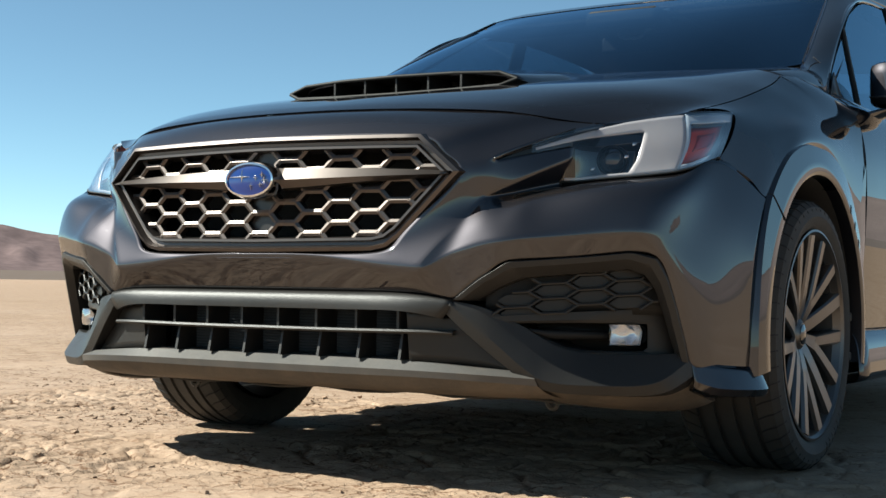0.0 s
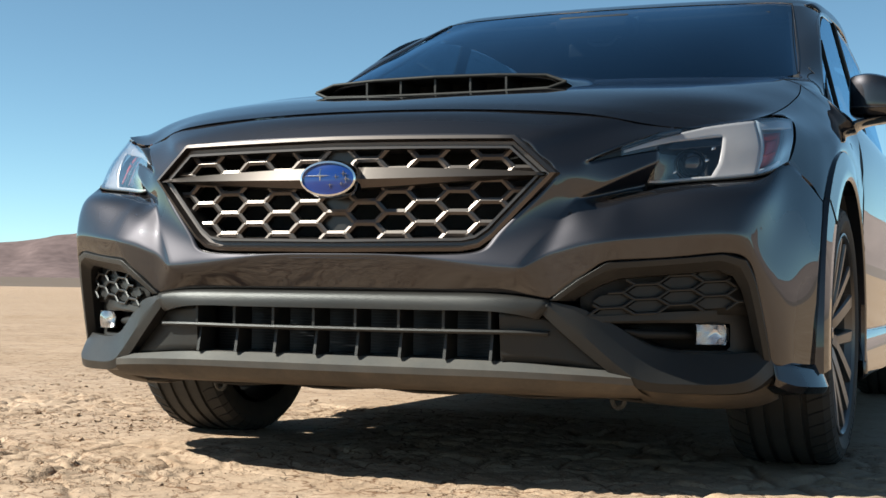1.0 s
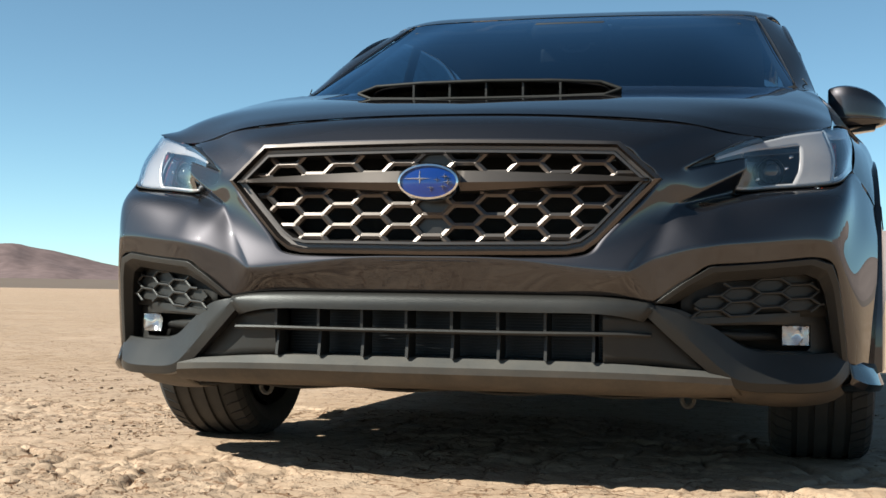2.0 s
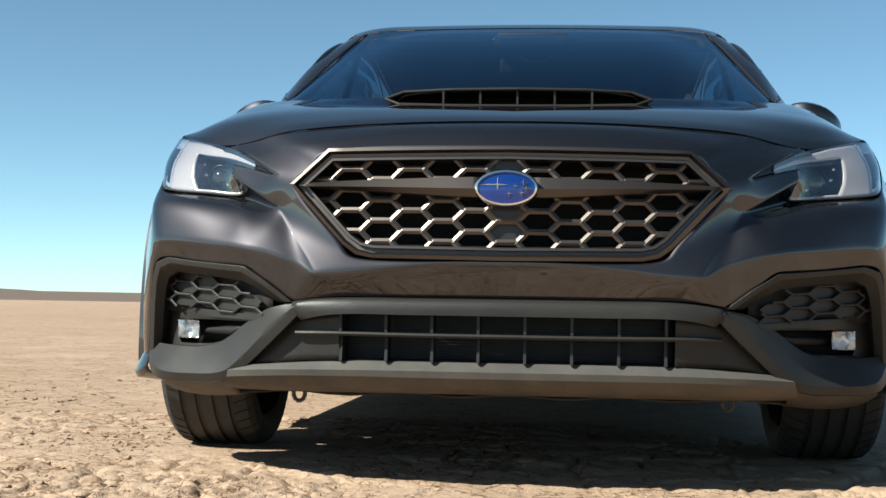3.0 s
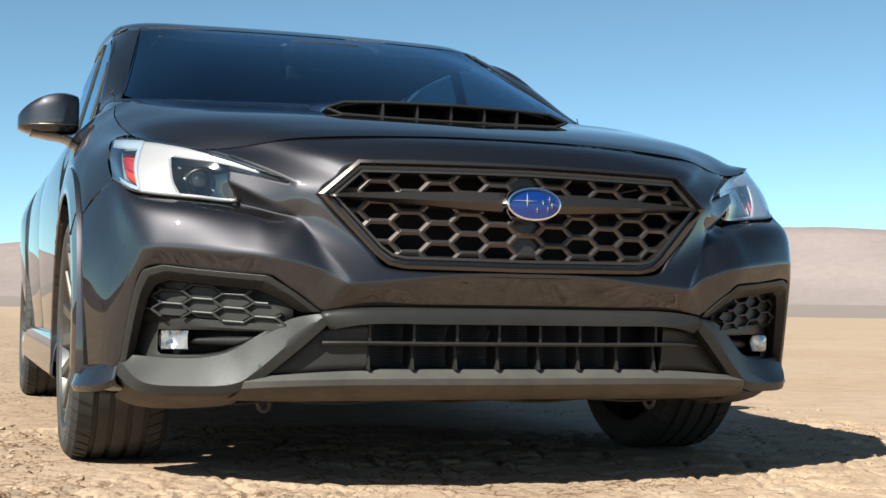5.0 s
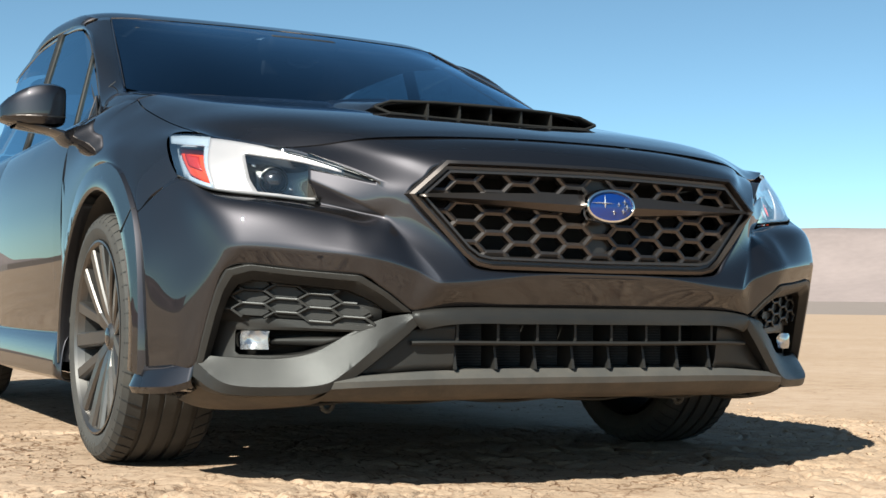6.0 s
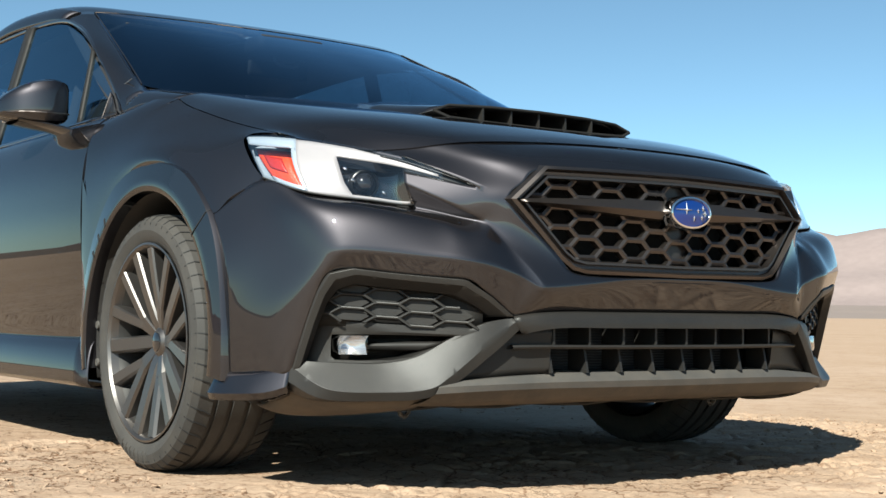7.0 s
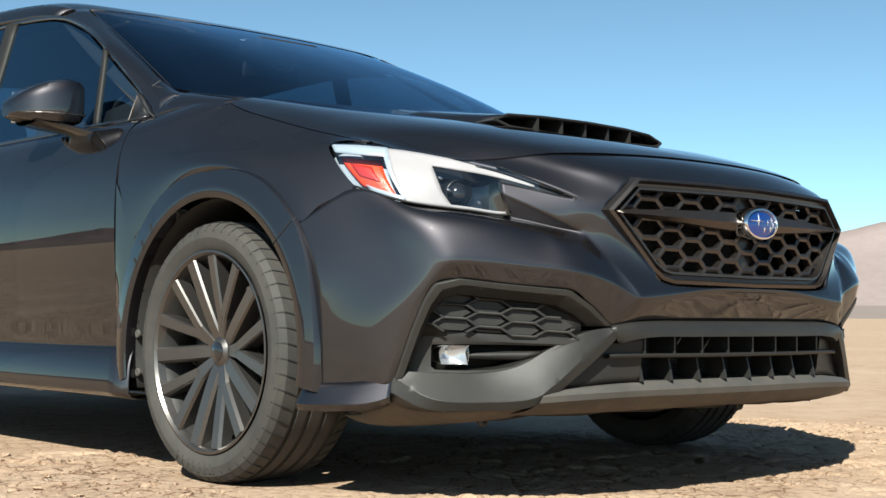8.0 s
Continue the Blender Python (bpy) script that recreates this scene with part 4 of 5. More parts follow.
def side_body(s):
    sect = lambda y, w=0.0: [(.810 + w, y, .926), (.860 + w, y, .898), (.896 + w, y, .81), (.906 + w, y, .68), (.902 + w, y, .55), (.894 + w, y, .44), (.886 + w, y, .345), (.884 + w, y, .30)]
    doors = []
    for name, ya, yb, lab in (("front_door", 1.392, 2.47, "graphite front door"), ("rear_door", 2.478, 3.36, "graphite rear door")):
        bm = bmesh.new()
        rows = [sect(ya), sect(ya * .7 + yb * .3, .004), sect(ya * .3 + yb * .7, .004), sect(yb)]
        net = loft(bm, rows, 28, 6)
        for e in (net[0], net[-1]):
            p = [v.co.copy() for v in e]
            grid(bm, [p, [q + Vector((-.02, 0, 0)) for q in p]])
        if s < 0:
            flip(bm)
        doors.append(part(name, bm, PAINT, car, lab, thick=.003))
    bm = bmesh.new()
    rq = [sect(3.366), [(.80, 3.9, .97), (.86, 3.9, .90), (.91, 3.9, .80), (.915, 3.9, .70), (.91, 3.9, .6), (.9, 3.9, .5), (.88, 3.95, .4), (.86, 3.95, .3)],
          [(.70, 4.5, 1.04), (.78, 4.5, .93), (.82, 4.5, .82), (.83, 4.5, .70), (.82, 4.5, .6), (.80, 4.5, .5), (.78, 4.5, .4), (.76, 4.5, .3)]]
    loft(bm, rq, 24, 6)
    loft(bm, [rq[-1], [(0, 4.6, 1.05), (0, 4.62, .93), (0, 4.64, .82), (0, 4.66, .70), (0, 4.66, .6), (0, 4.65, .5), (0, 4.62, .4), (0, 4.6, .3)]], 24, 6)
    loft(bm, [[(.62, 4.03, 1.075), (.70, 4.5, 1.04)], [(0, 4.12, 1.095), (0, 4.6, 1.05)]], 8, 6)
    loft(bm, [[(.62, 4.03, 1.075), (.70, 4.5, 1.04)], [(.80, 3.75, .93), (.78, 4.5, .93)]], 8, 4)
    if s < 0:
        flip(bm)
    part("rear_quarter", bm, PAINT, car, "graphite rear quarter", thick=.003)
    bm = bmesh.new()
    loft(bm, [[(.884, 1.30, .318), (.886, 2.3, .318), (.884, 3.3, .318)], [(.905, 1.29, .295), (.908, 2.3, .295), (.905, 3.3, .295)],
              [(.918, 1.28, .225), (.92, 2.3, .225), (.918, 3.3, .225)], [(.912, 1.28, .192), (.914, 2.3, .192), (.912, 3.3, .192)], [(.80, 1.3, .188), (.80, 2.3, .188), (.80, 3.3, .188)]], 20, 4)
    if s < 0:
        flip(bm)
    part("side_skirt", bm, PAINT, car, "graphite side skirt", thick=.004)
    # door glass in three panes, black frames
    d = lambda y, z: (.809 - .275 * (z - .925), y, z)
    top = lambda y: np.interp(y, [1.36, 1.48, 1.60, 1.71, 1.89, 2.06, 2.17, 2.35, 2.6, 2.9, 3.3], [.915, 1.013, 1.085, 1.146, 1.248, 1.311, 1.335, 1.354, 1.366, 1.37, 1.31])
    for nm, ya, yb, parent in (("quarter_glass", 1.385, 1.71, doors[0]), ("door_glass", 1.71, 2.44, doors[0]), ("door_glass", 2.52, 3.22, doors[1])):
        bm = bmesh.new()
        g = []
        for k in range(13):
            y = ya + (yb - ya) * k / 12
            g.append([d(y, .927 + (top(y) - .012 - .927) * j / 6) for j in range(7)])
        grid(bm, g)
        if s < 0:
            flip(bm)
        ob = part(nm, bm, DOORGLASS, parent, "tinted side glass")
        ob.visible_shadow = False
    for ya, yb, lean in ((1.668, 1.692, .072), (2.44, 2.52, 0)):
        bm = bmesh.new()
        loft(bm, [[d(ya, .925), d(ya + lean, top(ya + lean))], [d(yb, .925), d(yb + lean, top(yb + lean))]], 8, 2)
        if s < 0:
            flip(bm)
        part("window_post", bm, BLACK, doors[0], "black window post", thick=.012)
    bm = bmesh.new()
    a = [d(y, top(y) - .004) for y in (1.38, 1.48, 1.60, 1.71, 1.89, 2.06, 2.17, 2.35, 2.6, 2.9, 3.3)]
    a = [(x - .006, y, z - .004) for x, y, z in a]
    b = [(x + .002, y, z + .014) for x, y, z in a]
    loft(bm, [a, b], 40, 2)
    loft(bm, [[(.812, 1.40, .926), (.814, 2.4, .926), (.812, 3.3, .926)], [(.809, 1.40, .937), (.811, 2.4, .937), (.809, 3.3, .937)]], 10, 2)
    if s < 0:
        flip(bm)
    part("window_trim", bm, GLOSSBLACK, doors[0], "black window surround", thick=.006)
    bm = bmesh.new()
    sail = [Vector(d(y, z)) + Vector((.004, 0, 0)) for y, z in ((1.383, .930), (1.482, 1.004), (1.492, .930))]
    bm.faces.new([bm.verts.new(p) for p in (sail if s > 0 else sail[::-1])])
    if s < 0:
        for v in bm.verts:
            v.co.x *= -1
    part("mirror_sail", bm, SATINBLACK, doors[0], "black corner panel of the window", thick=.004)
    bm = bmesh.new()
    for p, q in zip(sail, sail[1:] + sail[:1]):
        rod(bm, p + Vector((.002, 0, 0)), q + Vector((.002, 0, 0)), .0016, 6)
    if s < 0:
        flip(bm)
    part("sail_edge", bm, DARKCHROME, doors[0], "slim bright edge of the corner panel")
    return doors


def mirror(s):
    bm = bmesh.new()
    secs = []
    for x, y0, y1, z0, z1 in ((.832, 1.725, 1.835, .953, 1.045), (.838, 1.697, 1.845, .939, 1.057), (.884, 1.677, 1.850, .928, 1.063), (.940, 1.689, 1.853, .931, 1.051), (.985, 1.723, 1.853, .941, 1.025), (1.012, 1.785, 1.851, .955, .995)):
        r = []
        for k in range(33):
            a = 2 * math.pi * k / 32
            c, q = math.cos(a), math.sin(a)
            e = (abs(c) ** 5 + abs(q) ** 5) ** (-1 / 5)
            r.append((x, (y0 + y1) / 2 + (y1 - y0) / 2 * e * c, (z0 + z1) / 2 + (z1 - z0) / 2 * e * q))
        secs.append(r)
    cols = np.array([curve([sec[k] for sec in secs], 26) for k in range(33)]).transpose(1, 0, 2)
    net = grid(bm, cols)
    bm.faces.new(net[0][:-1]), bm.faces.new(net[-1][:-1])
    if s < 0:
        flip(bm)
    ob = part("door_mirror", bm, PAINT, car, "graphite door mirror on a black arm")
    bm = bmesh.new()
    secs = []
    for x, y0, y1, z0, z1 in ((.828, 1.565, 1.690, .870, .908), (.850, 1.590, 1.715, .882, .914), (.882, 1.650, 1.770, .905, .929), (.920, 1.695, 1.830, .918, .943), (.974, 1.717, 1.840, .928, .951)):
        secs.append([(x, (y0 + y1) / 2 + (y1 - y0) / 2 * math.cos(2 * math.pi * k / 16), (z0 + z1) / 2 + (z1 - z0) / 2 * math.sin(2 * math.pi * k / 16)) for k in range(17)])
    grid(bm, np.array([curve([q[k] for q in secs], 16) for k in range(17)]).transpose(1, 0, 2))
    if s < 0:
        flip(bm)
    part("mirror_arm", bm, GLOSSBLACK, ob, "black mirror arm")
    bm = bmesh.new()
    seam = curve([(.836, 1.695, .961), (.884, 1.673, .958), (.940, 1.685, .958), (.985, 1.721, .959), (1.008, 1.780, .963)], 16)
    for a, b in zip(seam, seam[1:]):
        rod(bm, a, b, .003, 6)
    if s < 0:
        flip(bm)
    part("mirror_seam", bm, DARKCHROME, ob, "slim bright seam", angle=60)
    bm = bmesh.new()
    grid(bm, [[(.849 + .13 * i / 8, 1.857, .943 + .09 * j / 6) for i in range(9)] for j in range(7)])
    if s < 0:
        flip(bm)
    part("mirror_glass", bm, MIRRORGLASS, ob, thick=.003)


def wheel_meshes():
    tyre, rim, disc, barrel = (bmesh.new() for _ in range(4))
    R, W = .312, .1225
    prof = [(-W + .022, .232), (-W + .006, .250), (-W, .272), (-W + .006, .294), (-W + .020, R - .006)]
    for g in (-.062, -.022, .022, .062):
        prof += [(g - .007, R), (g - .006, R - .007), (g + .006, R - .007), (g + .007, R)]
    prof += [(W - .020, R - .006), (W - .006, .294), (W, .272), (W - .006, .250), (W - .022, .232)]
    lathe(tyre, prof, steps=96)
    lathe(rim, [(W - .018, .232), (W - .006, .242), (W - .005, .237), (W - .012, .231), (W - .03, .225)], steps=72)
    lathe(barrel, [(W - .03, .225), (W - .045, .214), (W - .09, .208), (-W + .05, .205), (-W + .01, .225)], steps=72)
    # five straight spokes and, between them, five that fork on the way out

    def spoke(path, wide):
        at = [(f, Vector((0, r * math.sin(radians(a)), r * math.cos(radians(a))))) for f, r, a in path]
        rows = []
        for (f0, p0), (f1, p1) in zip(at, at[1:]):
            d = (p1 - p0).normalized()
            t = Vector((0, d.z, -d.y))
            for q in range(7):
                f = f0 + (f1 - f0) * q / 6
                o = p0 + (p1 - p0) * q / 6
                w = np.interp(f, (0, .3, 1), wide)
                xo, deep = W - .046 + .036 * f ** .7, .050 - .016 * f
                rows.append([tuple(o + t * ww + Vector((xx, 0, 0))) for ww, xx in ((-w * 1.08, xo - deep), (-w, xo - .005), (-w * .8, xo), (w * .7, xo - .001), (w, xo - .009), (w * 1.08, xo - deep))])
        grid(rim, rows)
        grid(rim, [rows[-1][:3], rows[-1][:2:-1]])

    for k in range(5):
        a0 = 22 + 72 * k
        spoke([(0, .026, a0 - 4), (1, .229, a0)], (.018, .0190, .0195))
        for e in SIDES:
            spoke([(0, .026, a0 + 36 + 3 * e), (.32, .088, a0 + 36 + 4 * e), (1, .229, a0 + 36 + 13.5 * e)], (.0100, .0135, .0165))
    lathe(rim, [(W - .036, 0), (W - .036, .026), (W - .042, .034), (W - .055, .048), (W - .10, .058)], steps=40)
    lathe(disc, [(.0, .05), (.0, .158), (-.024, .158), (-.024, .05)], steps=48)
    for k in range(5):
        a = 2 * math.pi * (k + .5) / 5
        rod(disc, (W - .085, .046 * math.sin(a), .046 * math.cos(a)), (W - .054, .046 * math.sin(a), .046 * math.cos(a)), .008, 8)
    cal = bmesh.new()
    rows = []
    for k in range(7):
        a = radians(60 + 10 * k)
        rows.append([(x, r * math.sin(a), r * math.cos(a)) for x, r in ((-.05, .172), (.03, .172), (.036, .15), (.03, .105), (-.05, .105))])
    grid(cal, rows)
    cap = bmesh.new()
    lathe(cap, [(W - .030, 0), (W - .031, .014), (W - .034, .023), (W - .040, .026)], steps=32)
    return tyre, rim, disc, cal, cap, barrel


def wheels():
    made = []
    for s in SIDES:
        tyre, rim, disc, cal, cap, barrel = wheel_meshes()
        if s < 0:
            for b in (tyre, rim, disc, cal, cap, barrel):
                flip(b)
        w = new("wheel")
        w.parent = car
        part("tyre", tyre, RUBBER, w, "dusty low-profile tyre", angle=30)
        part("rim", rim, RIM, w, "gunmetal multi-spoke alloy rim", angle=18)
        part("rim_barrel", barrel, BARREL, w, "inner barrel, darkened for the shade behind the spokes")
        part("brake_disc", disc, STEEL, w, "steel brake disc")
        part("brake_caliper", cal, RIM, w, thick=.01)
        part("hub_cap", cap, GLOSSBLACK, w, "small dark hub cap")
        # tread cuts: strips laid on the rubber, the shade of each cut painted black
        bm = bmesh.new()
        n = 54
        for k in range(n):
            a = 2 * math.pi * k / n
            for e in SIDES:
                rows = []
                for x, r, da in ((.068, .3124, -.012), (.085, .3106, .012), (.1025, .3072, .028), (.1150, .2955, .034), (.1192, .2870, .034)):
                    rows.append([(e * x, q * math.sin(b), q * math.cos(b)) for b, q in ((a + da - .0048, r - .012), (a + da - .0048, r + .0008), (a + da + .0048, r + .0008), (a + da + .0048, r - .012))])
                grid(bm, rows)
        tagged(part("tread_sipe", bm, SEAM, w, "dark tread cuts"), kind="stuff")
        # raised lettering on the sidewall, as plain bars
        for k in range(7):
            a = radians(186 - 5.2 * k)
            bm = bmesh.new()
            grid(bm, [[(s * (x + dx), r * math.sin(a + da), r * math.cos(a + da)) for da, dx in ((-.026, -.004), (-.022, .0012), (.022, .0012), (.026, -.004))] for x, r in ((.1196, .262), (.1222, .268), (.1218, .280), (.1190, .287))])
            part("sidewall_mark", bm, RUBBER, w)
        w.location = (s * .790, HUB_Y + .012, HUB_Z)
        w.rotation_euler.x = radians(24) if s > 0 else 0
        made.append(w)
        r = new("wheel")
        r.parent = car
        for c in w.children:
            q = c.copy()
            scene.collection.objects.link(q)
            q.parent = r
        r.location = (s * .788, REAR_Y, HUB_Z)
    for s in SIDES:
        for y in (HUB_Y, REAR_Y):
            bm = bmesh.new()
            rows = []
            for k in range(33):
                a = radians(196 - 212 * k / 32)
                rows.append([(x, y + .366 * math.cos(a), HUB_Z + .366 * math.sin(a)) for x in (.892, .75, .60)] + [(.60, y, HUB_Z)])
            grid(bm, rows)
            if s < 0:
                flip(bm)
            liner = part("wheel_liner", bm, BLACK, car, "black wheel arch liner", thick=.004)
            for a in (6, -10, 158):
                bm = bmesh.new()
                lathe(bm, [(.0, .011), (.004, .010), (.005, .006), (.003, .0)], steps=16)
                bmesh.ops.translate(bm, vec=(.893, y + .352 * math.cos(radians(a)), HUB_Z + .352 * math.sin(radians(a))), verts=bm.verts[:])
                if s < 0:
                    flip(bm)
                part("liner_clip", bm, LIPGREY, liner, "round grey plastic clip")


def structure():
    """Dark inner structure, cabin and seats."""
    # near-black block in place of the shade inside the engine bay
    bm = box(bmesh.new(), -.60, .60, .24, 1.35, .20, .70)
    part("engine_bay", bm, SEAM, car)
    bm = box(bmesh.new(), -.84, .84, 1.40, 4.3, .20, .34)
    part("floor_pan", bm, TRAY, car)
    bm = bmesh.new()
    loft(bm, [[(-.74, 1.32, .965), (0, 1.14, .955), (.74, 1.32, .965)], [(-.74, 1.62, 1.03), (0, 1.58, 1.04), (.74, 1.62, 1.03)], [(-.74, 1.74, .96), (0, 1.74, .96), (.74, 1.74, .96)], [(-.74, 1.75, .45), (0, 1.75, .45), (.74, 1.75, .45)]], 16, 5)
    part("dashboard", bm, CABIN, car, "black dashboard", thick=.01)
    for x, y in ((-.37, 2.35), (.37, 2.35), (-.35, 3.25), (.35, 3.25)):
        bm = bmesh.new()
        rows = [[(x + w * c, y + yy, z) for c in (-1, -.8, 0, .8, 1)] for w, yy, z in ((.25, -.5, .50), (.26, -.1, .52), (.25, .02, .62), (.24, .10, .85), (.20, .17, 1.02), (.15, .19, 1.06), (.12, .20, 1.18), (.10, .22, 1.20))]
        for r in rows:
            for k in (0, 4):
                r[k] = (r[k][0], r[k][1] - .05, r[k][2])
        grid(bm, [curve(r, 12) for r in rows])
        part("seat", bm, SEAT, car, "dark fabric car seat", thick=.06)
    bm = bmesh.new()
    for k in range(24):
        a, b = 2 * math.pi * k / 24, 2 * math.pi * (k + 1) / 24
        rod(bm, (.37 + .18 * math.cos(a), 1.88 - .06 * math.sin(a), .90 + .17 * math.sin(a)), (.37 + .18 * math.cos(b), 1.88 - .06 * math.sin(b), .90 + .17 * math.sin(b)), .013, 6)
    part("steering_wheel", bm, CABIN, car, "black steering wheel")
    bm = box(bmesh.new(), -.115, .115, 1.965, 1.985, 1.195, 1.25)
    part("cabin_mirror", bm, CABIN, car, "rear-view mirror", bevel=.012)
    # bracket painted white, as if lit, so that it shows through dark glass
    bm = bmesh.new()
    bend = [(-.035, 1.935, 1.262), (-.030, 1.930, 1.240), (-.012, 1.927, 1.232), (.035, 1.927, 1.231), (.052, 1.930, 1.240), (.058, 1.932, 1.256), (.080, 1.935, 1.258)]
    for a, b in zip(bend, bend[1:]):
        rod(bm, a, b, .007, 8)
    part("mirror_bracket", bm, WHITELAMP, car, "bracket behind the windshield, painted pale as if lit", angle=60)
    bm = box(bmesh.new(), -.13, .13, 1.86, 1.99, 1.26, 1.32)
    part("camera_housing", bm, CABIN, car, "camera housing behind the windshield", bevel=.02)
    for s in SIDES:
        bm = bmesh.new()
        loft(bm, [[(s * .62, 2.09, 1.30), (s * .62, 2.5, 1.33), (s * .62, 3.4, 1.28)], [(0, 2.08, 1.335), (0, 2.5, 1.375), (0, 3.45, 1.33)]], 10, 4)
        part("headliner", bm, CABIN, car, thick=.006)
        bm = box(bmesh.new(), s * .36 - .20, s * .36 + .20, 1.96, 2.12, 1.30, 1.315)
        visor = part("sun_visor", bm, SEAT, car, "folded sun visor", bevel=.005)
        bm = bmesh.new()
        grid(bm, [[(s * .10 - .045, 1.955, 1.312), (s * .10 + .03, 1.955, 1.312)], [(s * .10 - .02, 1.958, 1.322), (s * .10 + .03, 1.958, 1.324)]])
        part("visor_label", bm, LAMPGREY, visor, "small pale patch", thick=.002)
        bm = bmesh.new()
        loft(bm, [[(.595, 2.10, 1.335), (.655, 1.77, 1.165), (.715, 1.42, .995), (.735, 1.28, .95)], [(.69, 2.12, 1.305), (.745, 1.80, 1.135), (.795, 1.50, .985), (.81, 1.36, .925)]], 14, 3)
        loft(bm, [[(.800, 1.38, .93), (.800, 1.66, .93)], [(.780, 1.46, 1.0), (.785, 1.66, .975)]], 6, 3)
        if s < 0:
            flip(bm)
        part("pillar_trim", bm, CABIN, car, "black inner pillar trim", thick=.006)
        # added near-black backing keeps light out of the door gaps
        for y in (1.388, 2.474):
            part("door_seal", box(bmesh.new(), min(s * .80, s * .858), max(s * .80, s * .858), y - .05, y + .05, .32, .875), SEAM, car)
        bm = bmesh.new()
        loft(bm, [[(s * .84, 1.42, .34), (s * .84, 3.6, .34)], [(s * .81, 1.42, .90), (s * .81, 3.6, .90)]], 6, 4)
        part("door_card", bm, CABIN, car, thick=.02)


hood()
front_bumper()
fenders = [fender(s) for s in SIDES]
front_trim()
grille()
lower_intake()
for s in SIDES:
    lamp_recess(s)
    headlight(s)
    side_body(s)
    mirror(s)
scoop()
glasshouse()
wheels()
structure()


# ---- the lakebed and the hills ----
def axis(lo, hi, step, far, grow=1.22):
    a = list(np.arange(lo, hi, step))
    d, x = step, hi
    while x < far:
        a.append(x)
        d *= grow
        x += d
    d, x = step, lo
    while x > -far:
        d *= grow
        x -= d
        a.append(x)
    return np.array(sorted(a))


def value_noise(x, y, seed):
    """Smooth noise from -1 to 1 over arrays of places."""
    xi, yi = np.floor(x).astype(np.int64), np.floor(y).astype(np.int64)
    fx, fy = x - xi, y - yi
    fx, fy = fx * fx * (3 - 2 * fx), fy * fy * (3 - 2 * fy)

    def h(i, j):
        n = (i * 374761393 + j * 668265263 + seed * 974634777) & 0x7FFFFFFF
        n = ((n ^ (n >> 13)) * 1274126177) & 0x7FFFFFFF
        return ((n ^ (n >> 16)) & 0xFFFF) / 32767.5 - 1

    return (h(xi, yi) * (1 - fx) + h(xi + 1, yi) * fx) * (1 - fy) + (h(xi, yi + 1) * (1 - fx) + h(xi + 1, yi + 1) * fx) * fy


def cells(x, y, size, seed):
    """Distance to the border of mud plates, and each plate's own number."""
    gx, gy = x / size, y / size
    ix, iy = np.floor(gx).astype(np.int64), np.floor(gy).astype(np.int64)
    f1, f2, own = np.full(x.shape, 9.0), np.full(x.shape, 9.0), np.zeros(x.shape)
    for a in (-1, 0, 1):
        for b in (-1, 0, 1):
            i, j = ix + a, iy + b
            n = (i * 73856093 ^ j * 19349663 ^ seed * 83492791) & 0x7FFFFFFF
            n = ((n ^ (n >> 12)) * 1274126177) & 0x7FFFFFFF
            px, py, pv = i + (n & 1023) / 1023, j + ((n >> 10) & 1023) / 1023, ((n >> 5) & 255) / 255
            d = np.hypot(gx - px, gy - py)
            near = d < f1
            f2 = np.where(near, f1, np.minimum(f2, d))
            own = np.where(near, pv, own)
            f1 = np.where(near, d, f1)
    return f2 - f1, own


def terrace(v, lo, hi):
    u = np.clip((v - lo) / (hi - lo), 0, 1)
    return u * u * (3 - 2 * u)


def ground_height(x, y):
    wx, wy = x + .05 * value_noise(x * 6, y * 6, 3), y + .05 * value_noise(x * 6, y * 6, 4)
    edge, own = cells(wx, wy, .19, 5)
    worn = np.clip(value_noise(x * 1.1, y * 1.1, 7) * 1.1 + .55 - .5 * terrace(x, -.2, 1.4), .05, 1)
    z = worn * (-.011 * np.exp(-(edge / .065) ** 2) + .003 * np.exp(-((edge - .20) / .09) ** 2) + .005 * own)
    fine, part_own = cells(x + .02 * value_noise(x * 17, y * 17, 8), y + .02 * value_noise(x * 17, y * 17, 9), .085, 15)
    broken = terrace(value_noise(x * 1.7, y * 2.1, 17), -.05, .35)
    z += worn * broken * (-.008 * np.exp(-(fine / .13) ** 2) + .004 * part_own)
    # flaked crust: low steps with broken edges, and pits where flakes are gone
    f1 = value_noise(x * 9, y * 12, 31) + .55 * value_noise(x * 24, y * 29, 32) + .3 * value_noise(x * 61, y * 67, 36)
    f2 = value_noise(x * 19, y * 24, 33) + .6 * value_noise(x * 47, y * 52, 34) + .3 * value_noise(x * 97, y * 91, 37)
    z += worn * (.0030 * terrace(f1, .10, .16) + .0022 * terrace(f2, .30, .38) - .011 * terrace(-f2, .80, .92) - .006 * terrace(-f1, .55, .63))
    z += .0015 * value_noise(x * 9, y * 9, 10) + .0008 * value_noise(x * 71, y * 71, 11) + .006 * value_noise(x * 1.1, y * 1.1, 12)
    pad = np.minimum(np.hypot(np.abs(x) - .80, y - HUB_Y), np.hypot(np.abs(x) - .80, y - REAR_Y))
    return .006 + (z - .003) * np.clip((pad - .05) / .25, .25, 1)


